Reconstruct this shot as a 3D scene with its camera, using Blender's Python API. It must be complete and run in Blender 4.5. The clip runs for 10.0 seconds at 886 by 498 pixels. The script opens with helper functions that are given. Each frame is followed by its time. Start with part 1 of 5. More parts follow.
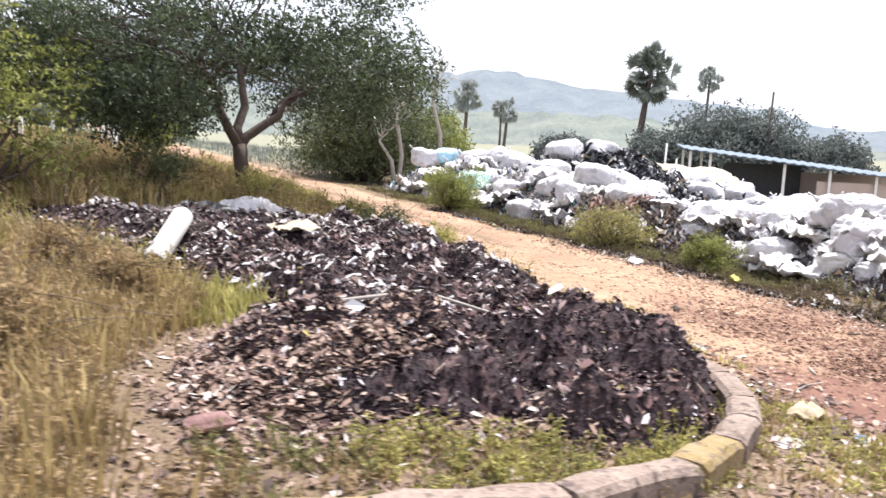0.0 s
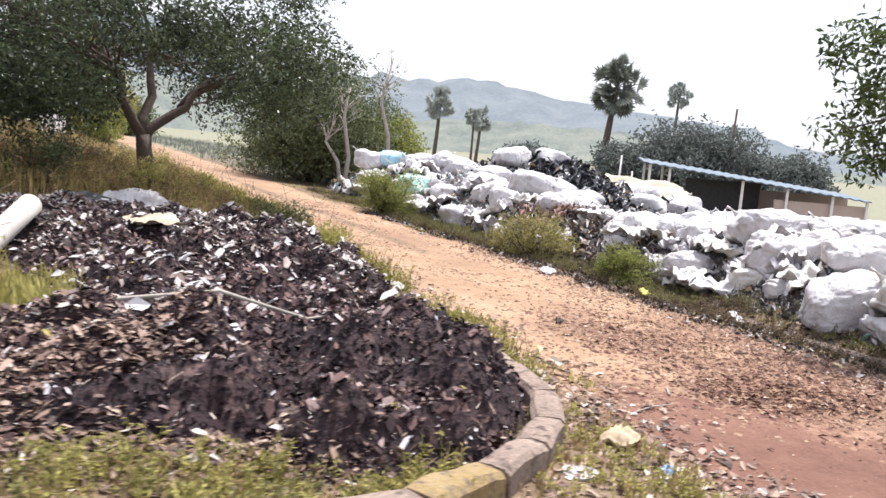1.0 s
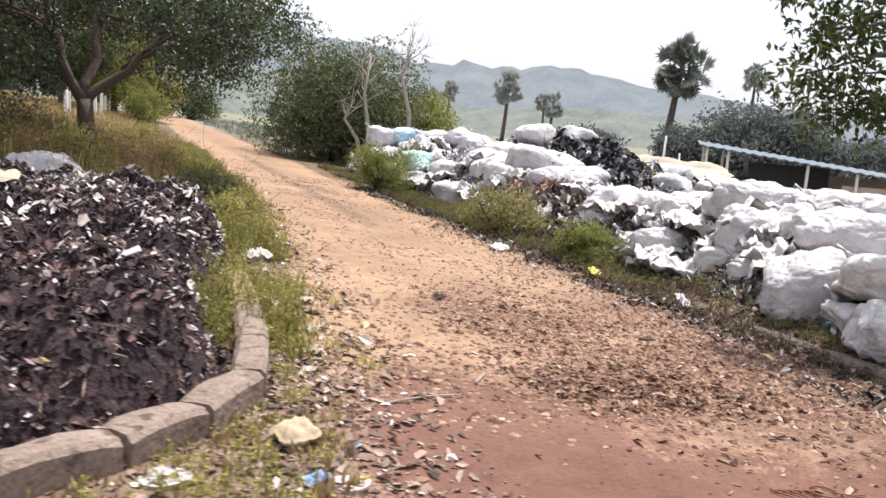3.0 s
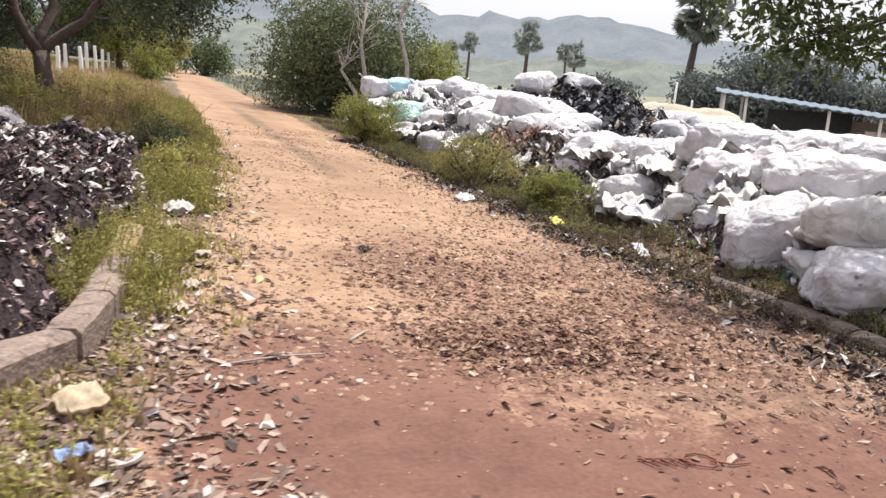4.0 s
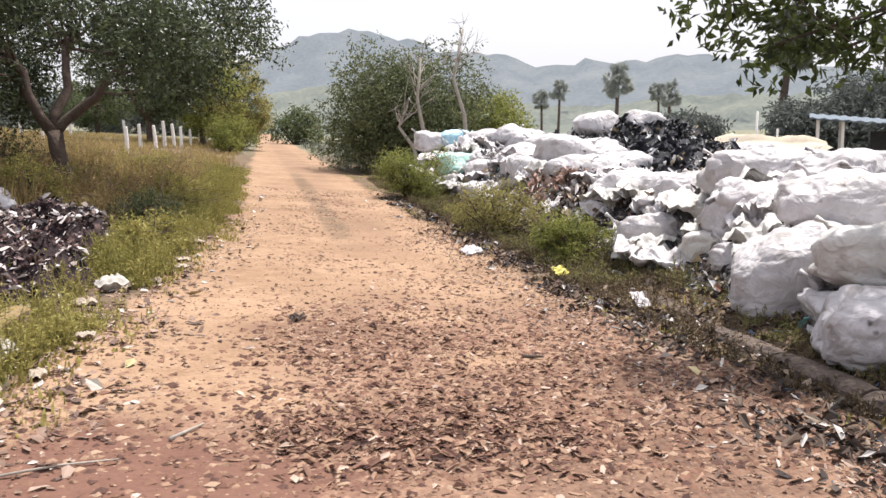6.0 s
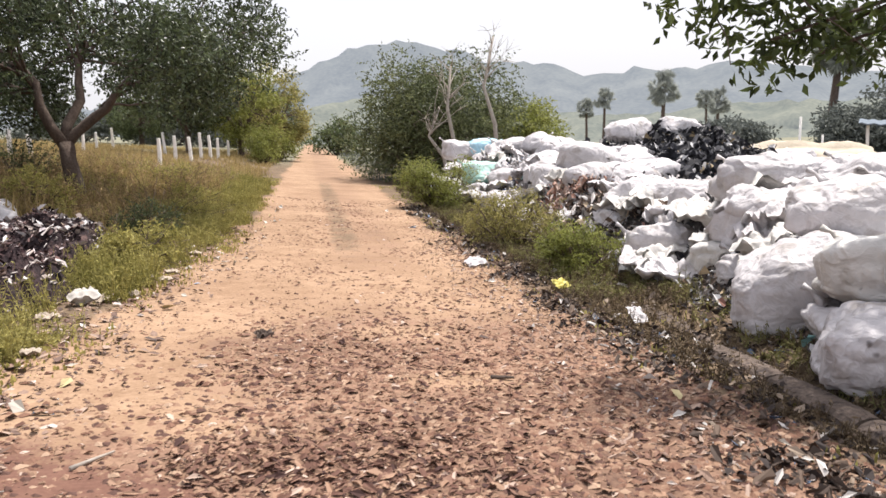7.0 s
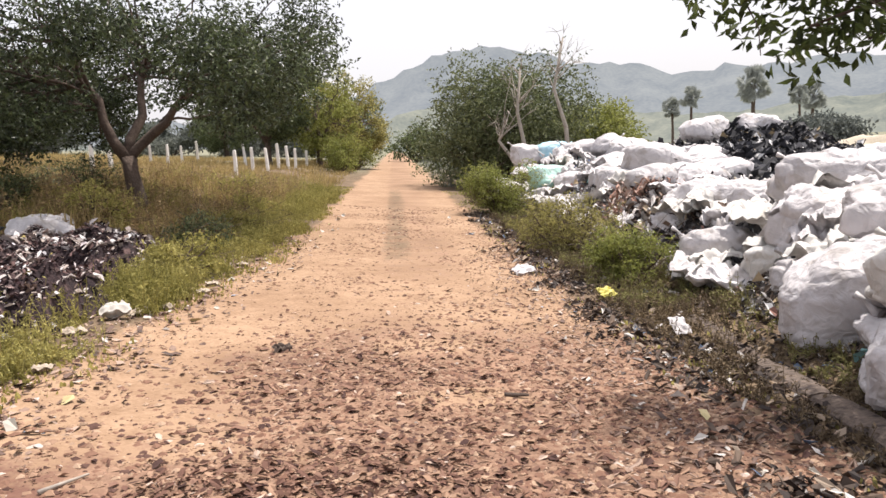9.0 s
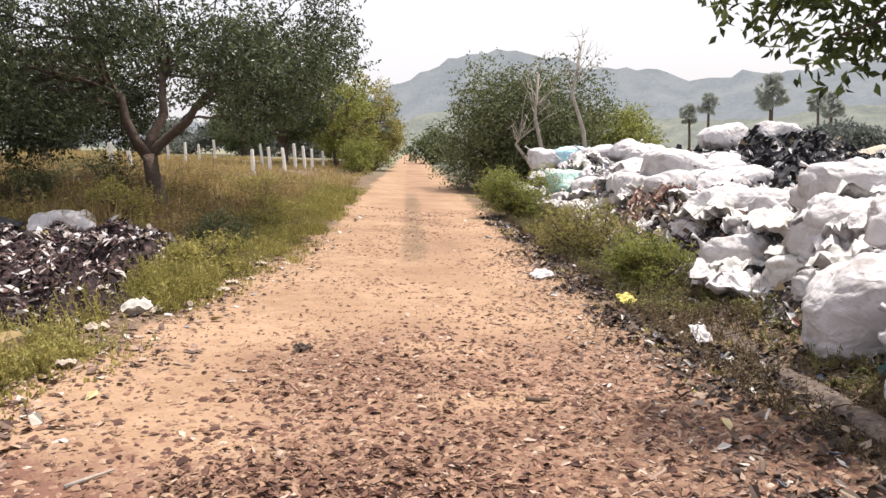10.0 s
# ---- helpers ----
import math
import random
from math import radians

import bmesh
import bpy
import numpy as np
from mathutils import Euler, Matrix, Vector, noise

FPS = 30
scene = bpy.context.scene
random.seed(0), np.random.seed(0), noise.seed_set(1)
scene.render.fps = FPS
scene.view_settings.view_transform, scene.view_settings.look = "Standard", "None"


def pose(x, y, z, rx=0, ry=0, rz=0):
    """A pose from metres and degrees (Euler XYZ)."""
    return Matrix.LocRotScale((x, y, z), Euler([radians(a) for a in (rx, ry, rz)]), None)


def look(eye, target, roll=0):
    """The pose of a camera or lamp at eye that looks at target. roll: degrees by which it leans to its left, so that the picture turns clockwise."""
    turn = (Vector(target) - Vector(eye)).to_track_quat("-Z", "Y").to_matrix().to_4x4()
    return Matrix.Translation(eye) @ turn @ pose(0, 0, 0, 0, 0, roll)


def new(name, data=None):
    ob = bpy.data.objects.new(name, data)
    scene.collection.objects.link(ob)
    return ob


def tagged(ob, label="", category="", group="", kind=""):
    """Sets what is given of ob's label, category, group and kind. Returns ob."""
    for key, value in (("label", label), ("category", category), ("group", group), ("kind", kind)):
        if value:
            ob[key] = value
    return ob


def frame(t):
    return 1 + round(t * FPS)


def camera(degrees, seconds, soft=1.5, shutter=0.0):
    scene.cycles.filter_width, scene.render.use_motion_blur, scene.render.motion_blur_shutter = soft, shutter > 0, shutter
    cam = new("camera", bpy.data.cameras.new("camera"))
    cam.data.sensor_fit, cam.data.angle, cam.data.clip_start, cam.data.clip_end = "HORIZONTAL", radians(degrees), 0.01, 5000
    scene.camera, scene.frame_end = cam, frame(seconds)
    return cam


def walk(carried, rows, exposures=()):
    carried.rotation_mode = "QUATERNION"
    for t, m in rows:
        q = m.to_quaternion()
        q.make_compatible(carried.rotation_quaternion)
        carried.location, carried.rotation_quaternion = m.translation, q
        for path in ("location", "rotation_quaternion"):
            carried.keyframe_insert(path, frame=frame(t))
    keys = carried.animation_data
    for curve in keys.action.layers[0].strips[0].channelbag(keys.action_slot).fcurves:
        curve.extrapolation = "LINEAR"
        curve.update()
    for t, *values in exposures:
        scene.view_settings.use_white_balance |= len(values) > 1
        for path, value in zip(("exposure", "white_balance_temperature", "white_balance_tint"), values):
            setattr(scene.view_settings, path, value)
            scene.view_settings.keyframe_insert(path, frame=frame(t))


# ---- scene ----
cam = camera(56.0, 10.0, soft=1.5, shutter=0.4)
METRES, EYE, TILT, LEAN, TURN = 8.0, 1.5, -8.0, -2.4, -25.5
ROWS = [
    (0.0, 0.0, 0.0, 0.0, -0.0, 0.0, 0.0),
    (0.5, 0.0735, 0.0285, -0.0033, -0.86, -0.37, -1.21),
    (1.0, 0.1452, 0.0674, -0.0037, -1.64, 0.51, -1.95),
    (1.5, 0.2172, 0.0988, -0.0097, 0.22, 0.37, -2.47),
    (2.0, 0.2844, 0.1381, -0.0139, 1.48, 0.44, -2.7),
    (3.5, 0.4762, 0.2545, -0.024, 5.17, -1.99, -2.53),
    (4.0, 0.5291, 0.2893, -0.024, 5.97, -3.66, -1.99),
    (4.5, 0.5707, 0.3356, -0.0214, 7.03, -0.29, -0.38),
    (5.0, 0.616, 0.3756, -0.0251, 9.53, 0.36, 0.33),
    (6.5, 0.7161, 0.4632, -0.0191, 14.89, -0.05, 1.89),
    (7.0, 0.7455, 0.4981, -0.0204, 16.7, 0.72, 1.64),
    (7.5, 0.7738, 0.5278, -0.0177, 18.93, 1.58, 1.57),
    (8.0, 0.799, 0.5436, -0.0195, 20.66, 1.73, 1.85),
    (8.5, 0.8002, 0.5507, -0.0169, 21.81, 1.56, 2.58),
    (9.0, 0.7953, 0.5503, -0.0173, 22.69, 1.27, 2.33),
    (9.5, 0.7896, 0.548, -0.0174, 23.38, 1.33, 1.62),
    (10.0, 0.7874, 0.5469, -0.0167, 23.56, 1.48, 1.24),
]
EXPOSURES = ((0.0, 0.95, 5950, 12), (1.0, 0.7, 6000, 12), (2.0, 0.56, 6000, 12), (3.5, 0.44, 6200, 12), (5.0, 0.42, 6250, 12), (10.0, 0.42, 6500, 13))
walk(cam, [(t, pose(0, 0, EYE, TILT, LEAN, TURN) @ pose(METRES * x, METRES * y, METRES * z, 90 + pitch, roll, yaw)) for t, x, y, z, yaw, pitch, roll in ROWS],
     exposures=EXPOSURES)

# ---- light ----
SUN_TO = Vector((0.28, 0.24, 0.93)).normalized()
world = bpy.data.worlds.new("hazy_sky")
scene.world = world
world.use_nodes = True
wn, wl = world.node_tree.nodes, world.node_tree.links
sky = wn.new("ShaderNodeTexSky")
sky.sky_type = 'NISHITA'
sky.sun_disc = False
sky.sun_elevation = math.asin(SUN_TO.z)
sky.sun_rotation = math.atan2(SUN_TO.x, SUN_TO.y)
sky.dust_density, sky.air_density, sky.ozone_density = 6.0, 1.0, 1.0
wmix = wn.new("ShaderNodeMix")
wmix.data_type = 'RGBA'
wmix.inputs["Factor"].default_value = 0.6
wl.new(sky.outputs["Color"], wmix.inputs["A"])
wmix.inputs["B"].default_value = (8.6, 8.5, 8.7, 1)
bg = wn["Background"]
bg.inputs["Strength"].default_value = 0.12
wl.new(wmix.outputs["Result"], bg.inputs["Color"])
sun = new("sun", bpy.data.lights.new("sun", 'SUN'))
sun.data.energy = 4.7
sun.data.angle = radians(1.2)
sun.data.color = (1.0, 0.945, 0.865)
sun.matrix_world = look(SUN_TO * 50, (0, 0, 0))


# ---- materials ----
def material(name, c1, c2, scale=6.0, rough=0.85, bump=0.3, fine=60.0, island=0.0, c3=None, obj=0.0, spec=0.3, trans=0.0, dist=0.02, spots=None):
    """A worn surface: two noises mix two colours, a third shows in patches; island and obj vary single pieces."""
    m = bpy.data.materials.new(name)
    m.use_nodes = True
    n, l = m.node_tree.nodes, m.node_tree.links
    b = n["Principled BSDF"]
    b.inputs["Roughness"].default_value = rough
    b.inputs["Specular IOR Level"].default_value = spec
    tc = n.new("ShaderNodeTexCoord")

    def noise_node(s, detail=5.0):
        t = n.new("ShaderNodeTexNoise")
        t.inputs["Scale"].default_value, t.inputs["Detail"].default_value = s, detail
        l.new(tc.outputs["Object"], t.inputs["Vector"])
        return t

    def mixer(fac, a, bb):
        x = n.new("ShaderNodeMix")
        x.data_type = 'RGBA'
        l.new(fac, x.inputs["Factor"])
        for sock, v in (("A", a), ("B", bb)):
            if isinstance(v, tuple):
                x.inputs[sock].default_value = (*v, 1)
            else:
                l.new(v, x.inputs[sock])
        return x.outputs["Result"]

    def ramp(fac, lo, hi):
        r = n.new("ShaderNodeMapRange")
        r.inputs["From Min"].default_value, r.inputs["From Max"].default_value = lo, hi
        l.new(fac, r.inputs["Value"])
        return r.outputs["Result"]
    big, small = noise_node(scale), noise_node(fine, 3.0)
    add = n.new("ShaderNodeMath")
    add.operation = 'MULTIPLY_ADD'
    add.inputs[1].default_value = 0.5
    l.new(small.outputs["Fac"], add.inputs[0])
    half = n.new("ShaderNodeMath")
    half.operation = 'MULTIPLY'
    half.inputs[1].default_value = 0.5
    l.new(big.outputs["Fac"], half.inputs[0])
    l.new(half.outputs[0], add.inputs[2])
    col = mixer(ramp(add.outputs[0], 0.36, 0.64), c1, c2)
    if c3:
        third = noise_node(scale * 2.7, 4.0)
        col = mixer(ramp(third.outputs["Fac"], 0.55, 0.68), col, c3)
    if spots:
        fourth = noise_node(spots[0], 2.0)
        col = mixer(ramp(fourth.outputs["Fac"], 0.70, 0.74), col, spots[1])
    if island or obj:
        src = n.new("ShaderNodeNewGeometry").outputs["Random Per Island"] if island else n.new("ShaderNodeObjectInfo").outputs["Random"]
        hsv = n.new("ShaderNodeHueSaturation")
        amount = island or obj
        r = n.new("ShaderNodeMapRange")
        r.inputs["To Min"].default_value, r.inputs["To Max"].default_value = 1 - amount, 1 + amount
        l.new(src, r.inputs["Value"])
        l.new(r.outputs["Result"], hsv.inputs["Value"])
        l.new(col, hsv.inputs["Color"])
        col = hsv.outputs["Color"]
    l.new(col, b.inputs["Base Color"])
    if bump:
        bp = n.new("ShaderNodeBump")
        bp.inputs["Strength"].default_value, bp.inputs["Distance"].default_value = bump, dist
        l.new(add.outputs[0], bp.inputs["Height"])
        l.new(bp.outputs["Normal"], b.inputs["Normal"])
    if trans:
        tr = n.new("ShaderNodeBsdfTranslucent")
        l.new(col, tr.inputs["Color"])
        ms = n.new("ShaderNodeMixShader")
        ms.inputs[0].default_value = trans
        l.new(b.outputs[0], ms.inputs[1])
        l.new(tr.outputs[0], ms.inputs[2])
        l.new(ms.outputs[0], n["Material Output"].inputs["Surface"])
    return m


def sack_material(name, c1, c2, c3, see=0.1):
    """Woven plastic film with a net of sharp creases, dust and small torn spots, different on each sack."""
    m = material(name, c1, c2, 1.6, 0.5, 0.0, 9, c3=c3, obj=0.09, trans=see, spots=(4.2, (0.10, 0.085, 0.08)))
    n, l = m.node_tree.nodes, m.node_tree.links
    tc, info = n.new("ShaderNodeTexCoord"), n.new("ShaderNodeObjectInfo")
    shift = n.new("ShaderNodeVectorMath")
    shift.operation = 'MULTIPLY_ADD'
    shift.inputs[1].default_value = (37.0, 19.0, 53.0)
    l.new(info.outputs["Random"], shift.inputs[0])
    l.new(tc.outputs["Object"], shift.inputs[2])
    for t in [q for q in n if q.bl_idname == "ShaderNodeTexNoise"]:
        l.new(shift.outputs[0], t.inputs["Vector"])
    last = None
    for s, dist, strength in ((1.6, 0.07, 0.38), (4.2, 0.032, 0.3), (10.0, 0.012, 0.25)):
        t = n.new("ShaderNodeTexNoise")
        t.inputs["Scale"].default_value, t.inputs["Detail"].default_value, t.inputs["Distortion"].default_value = s, 2.0, 1.3
        l.new(shift.outputs[0], t.inputs["Vector"])
        a = n.new("ShaderNodeMath")
        a.operation = 'SUBTRACT'
        a.inputs[1].default_value = 0.5
        l.new(t.outputs["Fac"], a.inputs[0])
        b = n.new("ShaderNodeMath")
        b.operation = 'ABSOLUTE'
        l.new(a.outputs[0], b.inputs[0])
        r = n.new("ShaderNodeMapRange")
        r.inputs["From Min"].default_value, r.inputs["From Max"].default_value = 0.0, 0.2
        l.new(b.outputs[0], r.inputs["Value"])
        bp = n.new("ShaderNodeBump")
        bp.inputs["Strength"].default_value, bp.inputs["Distance"].default_value = strength, dist
        bp.invert = s < 5
        l.new(r.outputs["Result"], bp.inputs["Height"])
        if last:
            l.new(last.outputs["Normal"], bp.inputs["Normal"])
        last = bp
    for q in n:
        if q.bl_idname in ("ShaderNodeBsdfPrincipled", "ShaderNodeBsdfTranslucent"):
            l.new(last.outputs["Normal"], q.inputs["Normal"])
    return m


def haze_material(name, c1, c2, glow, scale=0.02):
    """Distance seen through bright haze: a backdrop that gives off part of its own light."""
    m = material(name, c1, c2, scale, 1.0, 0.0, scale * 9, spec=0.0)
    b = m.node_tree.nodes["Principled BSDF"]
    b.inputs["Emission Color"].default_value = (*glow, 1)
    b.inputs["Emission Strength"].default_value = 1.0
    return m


def palette(name, cols, rough=0.8, spec=0.3, dirt=0.0):
    """Scraps: every island takes one of a few colours."""
    m = bpy.data.materials.new(name)
    m.use_nodes = True
    n, l = m.node_tree.nodes, m.node_tree.links
    b = n["Principled BSDF"]
    b.inputs["Roughness"].default_value = rough
    b.inputs["Specular IOR Level"].default_value = spec
    geo = n.new("ShaderNodeNewGeometry")
    cr = n.new("ShaderNodeValToRGB")
    cr.color_ramp.interpolation = 'CONSTANT'
    while len(cr.color_ramp.elements) > 1:
        cr.color_ramp.elements.remove(cr.color_ramp.elements[-1])
    total, at = sum(w for w, _ in cols), 0.0
    for i, (w, c) in enumerate(cols):
        e = cr.color_ramp.elements[0] if i == 0 else cr.color_ramp.elements.new(at)
        e.position, e.color = at, (*c, 1)
        at += w / total
    l.new(geo.outputs["Random Per Island"], cr.inputs["Fac"])
    tex = n.new("ShaderNodeTexNoise")
    tex.inputs["Scale"].default_value = 25.0
    mx = n.new("ShaderNodeMix")
    mx.data_type, mx.blend_type = 'RGBA', 'MULTIPLY'
    mx.inputs["Factor"].default_value = 0.45
    l.new(cr.outputs["Color"], mx.inputs["A"])
    l.new(tex.outputs["Fac"], mx.inputs["B"])
    l.new(mx.outputs["Result"], b.inputs["Base Color"])
    return m


def layered(name, layers, scale, bump, dist):
    """Earth whose kinds are mixed by the surface's own masks (red, gravel, grass), broken up by noise."""
    m = bpy.data.materials.new(name)
    m.use_nodes = True
    n, l = m.node_tree.nodes, m.node_tree.links
    b = n["Principled BSDF"]
    b.inputs["Roughness"].default_value = 0.95
    b.inputs["Specular IOR Level"].default_value = 0.15
    tc = n.new("ShaderNodeTexCoord")
    tex = []
    for s, det in ((scale, 6.0), (scale * 7, 5.0), (scale * 45, 4.0)):
        t = n.new("ShaderNodeTexNoise")
        t.inputs["Scale"].default_value, t.inputs["Detail"].default_value = s, det
        l.new(tc.outputs["Object"], t.inputs["Vector"])
        tex.append(t.outputs["Fac"])

    def calc(op, a, bb):
        x = n.new("ShaderNodeMath")
        x.operation = op
        for i, q in enumerate((a, bb)):
            if isinstance(q, float):
                x.inputs[i].default_value = q
            else:
                l.new(q, x.inputs[i])
        return x.outputs[0]

    def span(v, lo, hi):
        r = n.new("ShaderNodeMapRange")
        r.inputs["From Min"].default_value, r.inputs["From Max"].default_value = lo, hi
        l.new(v, r.inputs["Value"])
        return r.outputs["Result"]

    def mixed(fac, a, bb):
        x = n.new("ShaderNodeMix")
        x.data_type = 'RGBA'
        l.new(fac, x.inputs["Factor"])
        for sock, q in (("A", a), ("B", bb)):
            if isinstance(q, tuple):
                x.inputs[sock].default_value = (*q, 1)
            else:
                l.new(q, x.inputs[sock])
        return x.outputs["Result"]
    grain = calc('ADD', calc('MULTIPLY', tex[0], 0.4), calc('ADD', calc('MULTIPLY', tex[1], 0.3), calc('MULTIPLY', tex[2], 0.3)))
    g01 = span(grain, 0.38, 0.62)
    col = mixed(g01, *layers[0])
    at = n.new("ShaderNodeAttribute")
    at.attribute_name = "layer"
    sep = n.new("ShaderNodeSeparateColor")
    l.new(at.outputs["Color"], sep.inputs["Color"])
    for i, ch in enumerate(("Red", "Green", "Blue")):
        broken = calc('ADD', sep.outputs[ch], calc('MULTIPLY', calc('SUBTRACT', calc('ADD', calc('MULTIPLY', tex[1], 0.6), calc('MULTIPLY', tex[2], 0.4)), 0.5), 1.5))
        col = mixed(span(broken, 0.34, 0.66), col, mixed(g01, *layers[i + 1]))
    # Alpha fades far ground to a pale field green with haze painted in.
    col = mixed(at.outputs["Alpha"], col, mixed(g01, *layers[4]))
    l.new(col, b.inputs["Base Color"])
    bp = n.new("ShaderNodeBump")
    bp.inputs["Strength"].default_value, bp.inputs["Distance"].default_value = bump, dist
    l.new(calc('ADD', calc('MULTIPLY', tex[1], 0.7), calc('MULTIPLY', tex[2], 0.3)), bp.inputs["Height"])
    l.new(bp.outputs["Normal"], b.inputs["Normal"])
    return m


def paint_layers(ob, fun):
    at = ob.data.attributes.new("layer", 'FLOAT_COLOR', 'POINT')
    at.data.foreach_set("color", [c for v in ob.data.vertices for c in fun(v.co.x, v.co.y)])


# ---- ground shape ----
def ss(a, b, x):
    t = min(1.0, max(0.0, (x - a) / (b - a)))
    return t * t * (3 - 2 * t)


def base_ground(x, y):
    z = 0.002 - 0.079 * 40 * math.tanh(x / 40) + 0.0093 * 60 * math.tanh(y / 60)
    return z + 0.3 * ss(5.2, 2.5, x) * ss(11.3, 14.5, y)


def fbm(x, y, s, seed=0.0, octaves=3):
    v, a = 0.0, 1.0
    for _ in range(octaves):
        v += a * noise.noise((x * s, y * s, seed))
        s, a = s * 2.1, a * 0.5
    return v


LEFT = ((-12, -3), (-6, 1.0), (0, 3.6), (3, 4.75), (6, 5.2), (8.5, 5.4), (12, 5.8), (17, 6.1), (30, 6.2), (75, 6.4), (400, 7))
RIGHT = ((-12, 40), (-2, 13.5), (2, 11), (4, 10.0), (5.3, 9.7), (7, 9.5), (9.6, 9.4), (13.6, 9.25), (30, 9.1), (75, 9.5), (400, 10))


def along(table, y):
    return float(np.interp(y, [p[0] for p in table], [p[1] for p in table]))


def road_in(x, y):
    """How far a place lies inside the road, in metres; negative outside."""
    return min(x - along(LEFT, y), along(RIGHT, y) - x) + 0.22 * fbm(x, y, 0.9, 3.0)


def heap_height(x, y):
    """The burnt leaf heap inside its kerb."""
    edge = float(np.interp(y, (3.0, 4.0, 5.2, 6.6, 8.0, 9.4, 10.5, 13.0), (0.4, 0.5, 0.7, 1.5, 1.4, 0.8, -0.2, -0.6))) + 0.3 * fbm(x, y, 1.0, 6.0)
    front = float(np.interp(x, (1.6, 2.4, 2.8, 3.3, 3.75, 4.1, 4.42), (3.35, 3.25, 3.22, 3.35, 3.64, 4.0, 4.5)))
    rim = float(np.interp(y, (5.0, 7.0, 8.5, 10.5, 13.4), (4.58, 4.66, 4.9, 4.86, 4.5))) + 0.12 * fbm(x, y, 1.7, 8.0) * ss(6.5, 8.0, y)
    w = ss(-0.25, 1.1, x - edge) * ss(rim, rim - 0.26 - 0.4 * ss(8.0, 6.0, y), x) * ss(front, front + 0.35 + 0.9 * ss(3.2, 1.6, x), y) * ss(13.3, 11.0, y)
    return w * (0.36 + 0.19 * fbm(x, y, 0.9, 7.0) + 0.06 * fbm(x, y, 3.0, 9.0))


def pile_height(x, y):
    """The sack pile's core over the ground: a low saddle in the middle, a high mound of black refuse at the far end."""
    xf = float(np.interp(y, (0, 5, 8, 11, 13.5, 15, 17, 21, 26, 30), (10.9, 10.6, 10.7, 10.75, 10.7, 10.85, 11.0, 10.8, 10.6, 11.4)))
    top = float(np.interp(y, (0, 4, 9, 11, 12.5, 14, 16, 18, 20, 25, 29), (0.9, 1.2, 1.2, 0.95, 0.8, 0.88, 0.92, 1.0, 1.2, 1.4, 0.6)))
    h = min(top, max(0.0, (x - xf) * 0.95)) * ss(30, 26, y) * ss(-3, 1, y) * ss(27, 22, x)
    d = math.hypot((x - 18.2) / 4.0, (y - 25.6) / 4.0)
    t = min(1.0, max(0.0, ((x - 14.3) * 4.2 + (y - 17.0) * 7.0) / 66.6))
    ridge = math.hypot(x - 14.3 - 4.2 * t, y - 17.0 - 7.0 * t)
    return h + 0.68 * ss(1.1, 0.1, d) * ss(11, 13, x) + (0.1 + 0.2 * t) * ss(1.7, 0.2, ridge)


def ground_z(x, y):
    z = base_ground(x, y)
    near = ss(90, 30, math.hypot(x - 5, y - 10))
    if near > 0:
        r = ss(-0.2, 0.5, road_in(x, y)) if y > -12 else 0
        z += near * ((0.05 * fbm(x, y, 0.45, 1.0)) * (1 - 0.8 * r) + 0.012 * fbm(x, y, 2.2, 2.0, 2) - 0.03 * r)
        z += 0.12 * ss(10.25, 10.6, x) * ss(11, 8, y) * ss(0, 2, y)
    return z


def mesh_object(name, verts, faces, mats, parent=None, smooth=False, mat_index=None):
    me = bpy.data.meshes.new(name)
    me.from_pydata([tuple(v) for v in verts], [], [tuple(f) for f in faces])
    for m in (mats if isinstance(mats, (list, tuple)) else [mats]):
        me.materials.append(m)
    if smooth:
        me.polygons.foreach_set("use_smooth", [True] * len(me.polygons))
    if mat_index is not None:
        me.polygons.foreach_set("material_index", mat_index)
    me.update()
    ob = new(name, me)
    if parent is not None:
        ob.parent = parent
    return ob


def steps(fine_lo, fine_hi, step, lo, hi, growth=1.25):
    """Grid lines, fine in the middle and wider towards the ends."""
    a = list(np.arange(fine_lo, fine_hi + step / 2, step))
    d, v = step, a[-1]
    while v < hi:
        d *= growth
        v += d
        a.append(v)
    d, v = step, a[0]
    while v > lo:
        d *= growth
        v -= d
        a.insert(0, v)
    return a


def sheet(name, xs, ys, zfun, mats, smooth=True, keep=None):
    verts = [(x, y, zfun(x, y)) for y in ys for x in xs]
    w, faces = len(xs), []
    for j in range(len(ys) - 1):
        for i in range(w - 1):
            if keep is None or keep(0.5 * (xs[i] + xs[i + 1]), 0.5 * (ys[j] + ys[j + 1])):
                faces.append((j * w + i, j * w + i + 1, (j + 1) * w + i + 1, (j + 1) * w + i))
    return mesh_object(name, verts, faces, mats, smooth=smooth)


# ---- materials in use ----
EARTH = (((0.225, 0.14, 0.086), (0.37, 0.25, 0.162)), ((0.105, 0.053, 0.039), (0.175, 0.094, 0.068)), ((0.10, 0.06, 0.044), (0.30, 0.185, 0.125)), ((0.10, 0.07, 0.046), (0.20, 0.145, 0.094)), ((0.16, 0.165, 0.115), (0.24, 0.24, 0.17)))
M_GROUND = layered("dry_soil_sand_and_grass_litter", EARTH, 0.9, 0.7, 0.05)
M_ROAD = layered("trodden_sand_and_red_earth", EARTH, 0.7, 0.6, 0.035)
M_ASH = material("burnt_leaf_heap", (0.012, 0.008, 0.010), (0.045, 0.027, 0.028), 3.0, 0.95, 0.9, 30, c3=(0.11, 0.07, 0.064), dist=0.06)
M_KERB = material("weathered_concrete_kerb", (0.165, 0.122, 0.098), (0.29, 0.222, 0.178), 5.0, 0.95, 0.9, 40, c3=(0.09, 0.066, 0.056), dist=0.03)
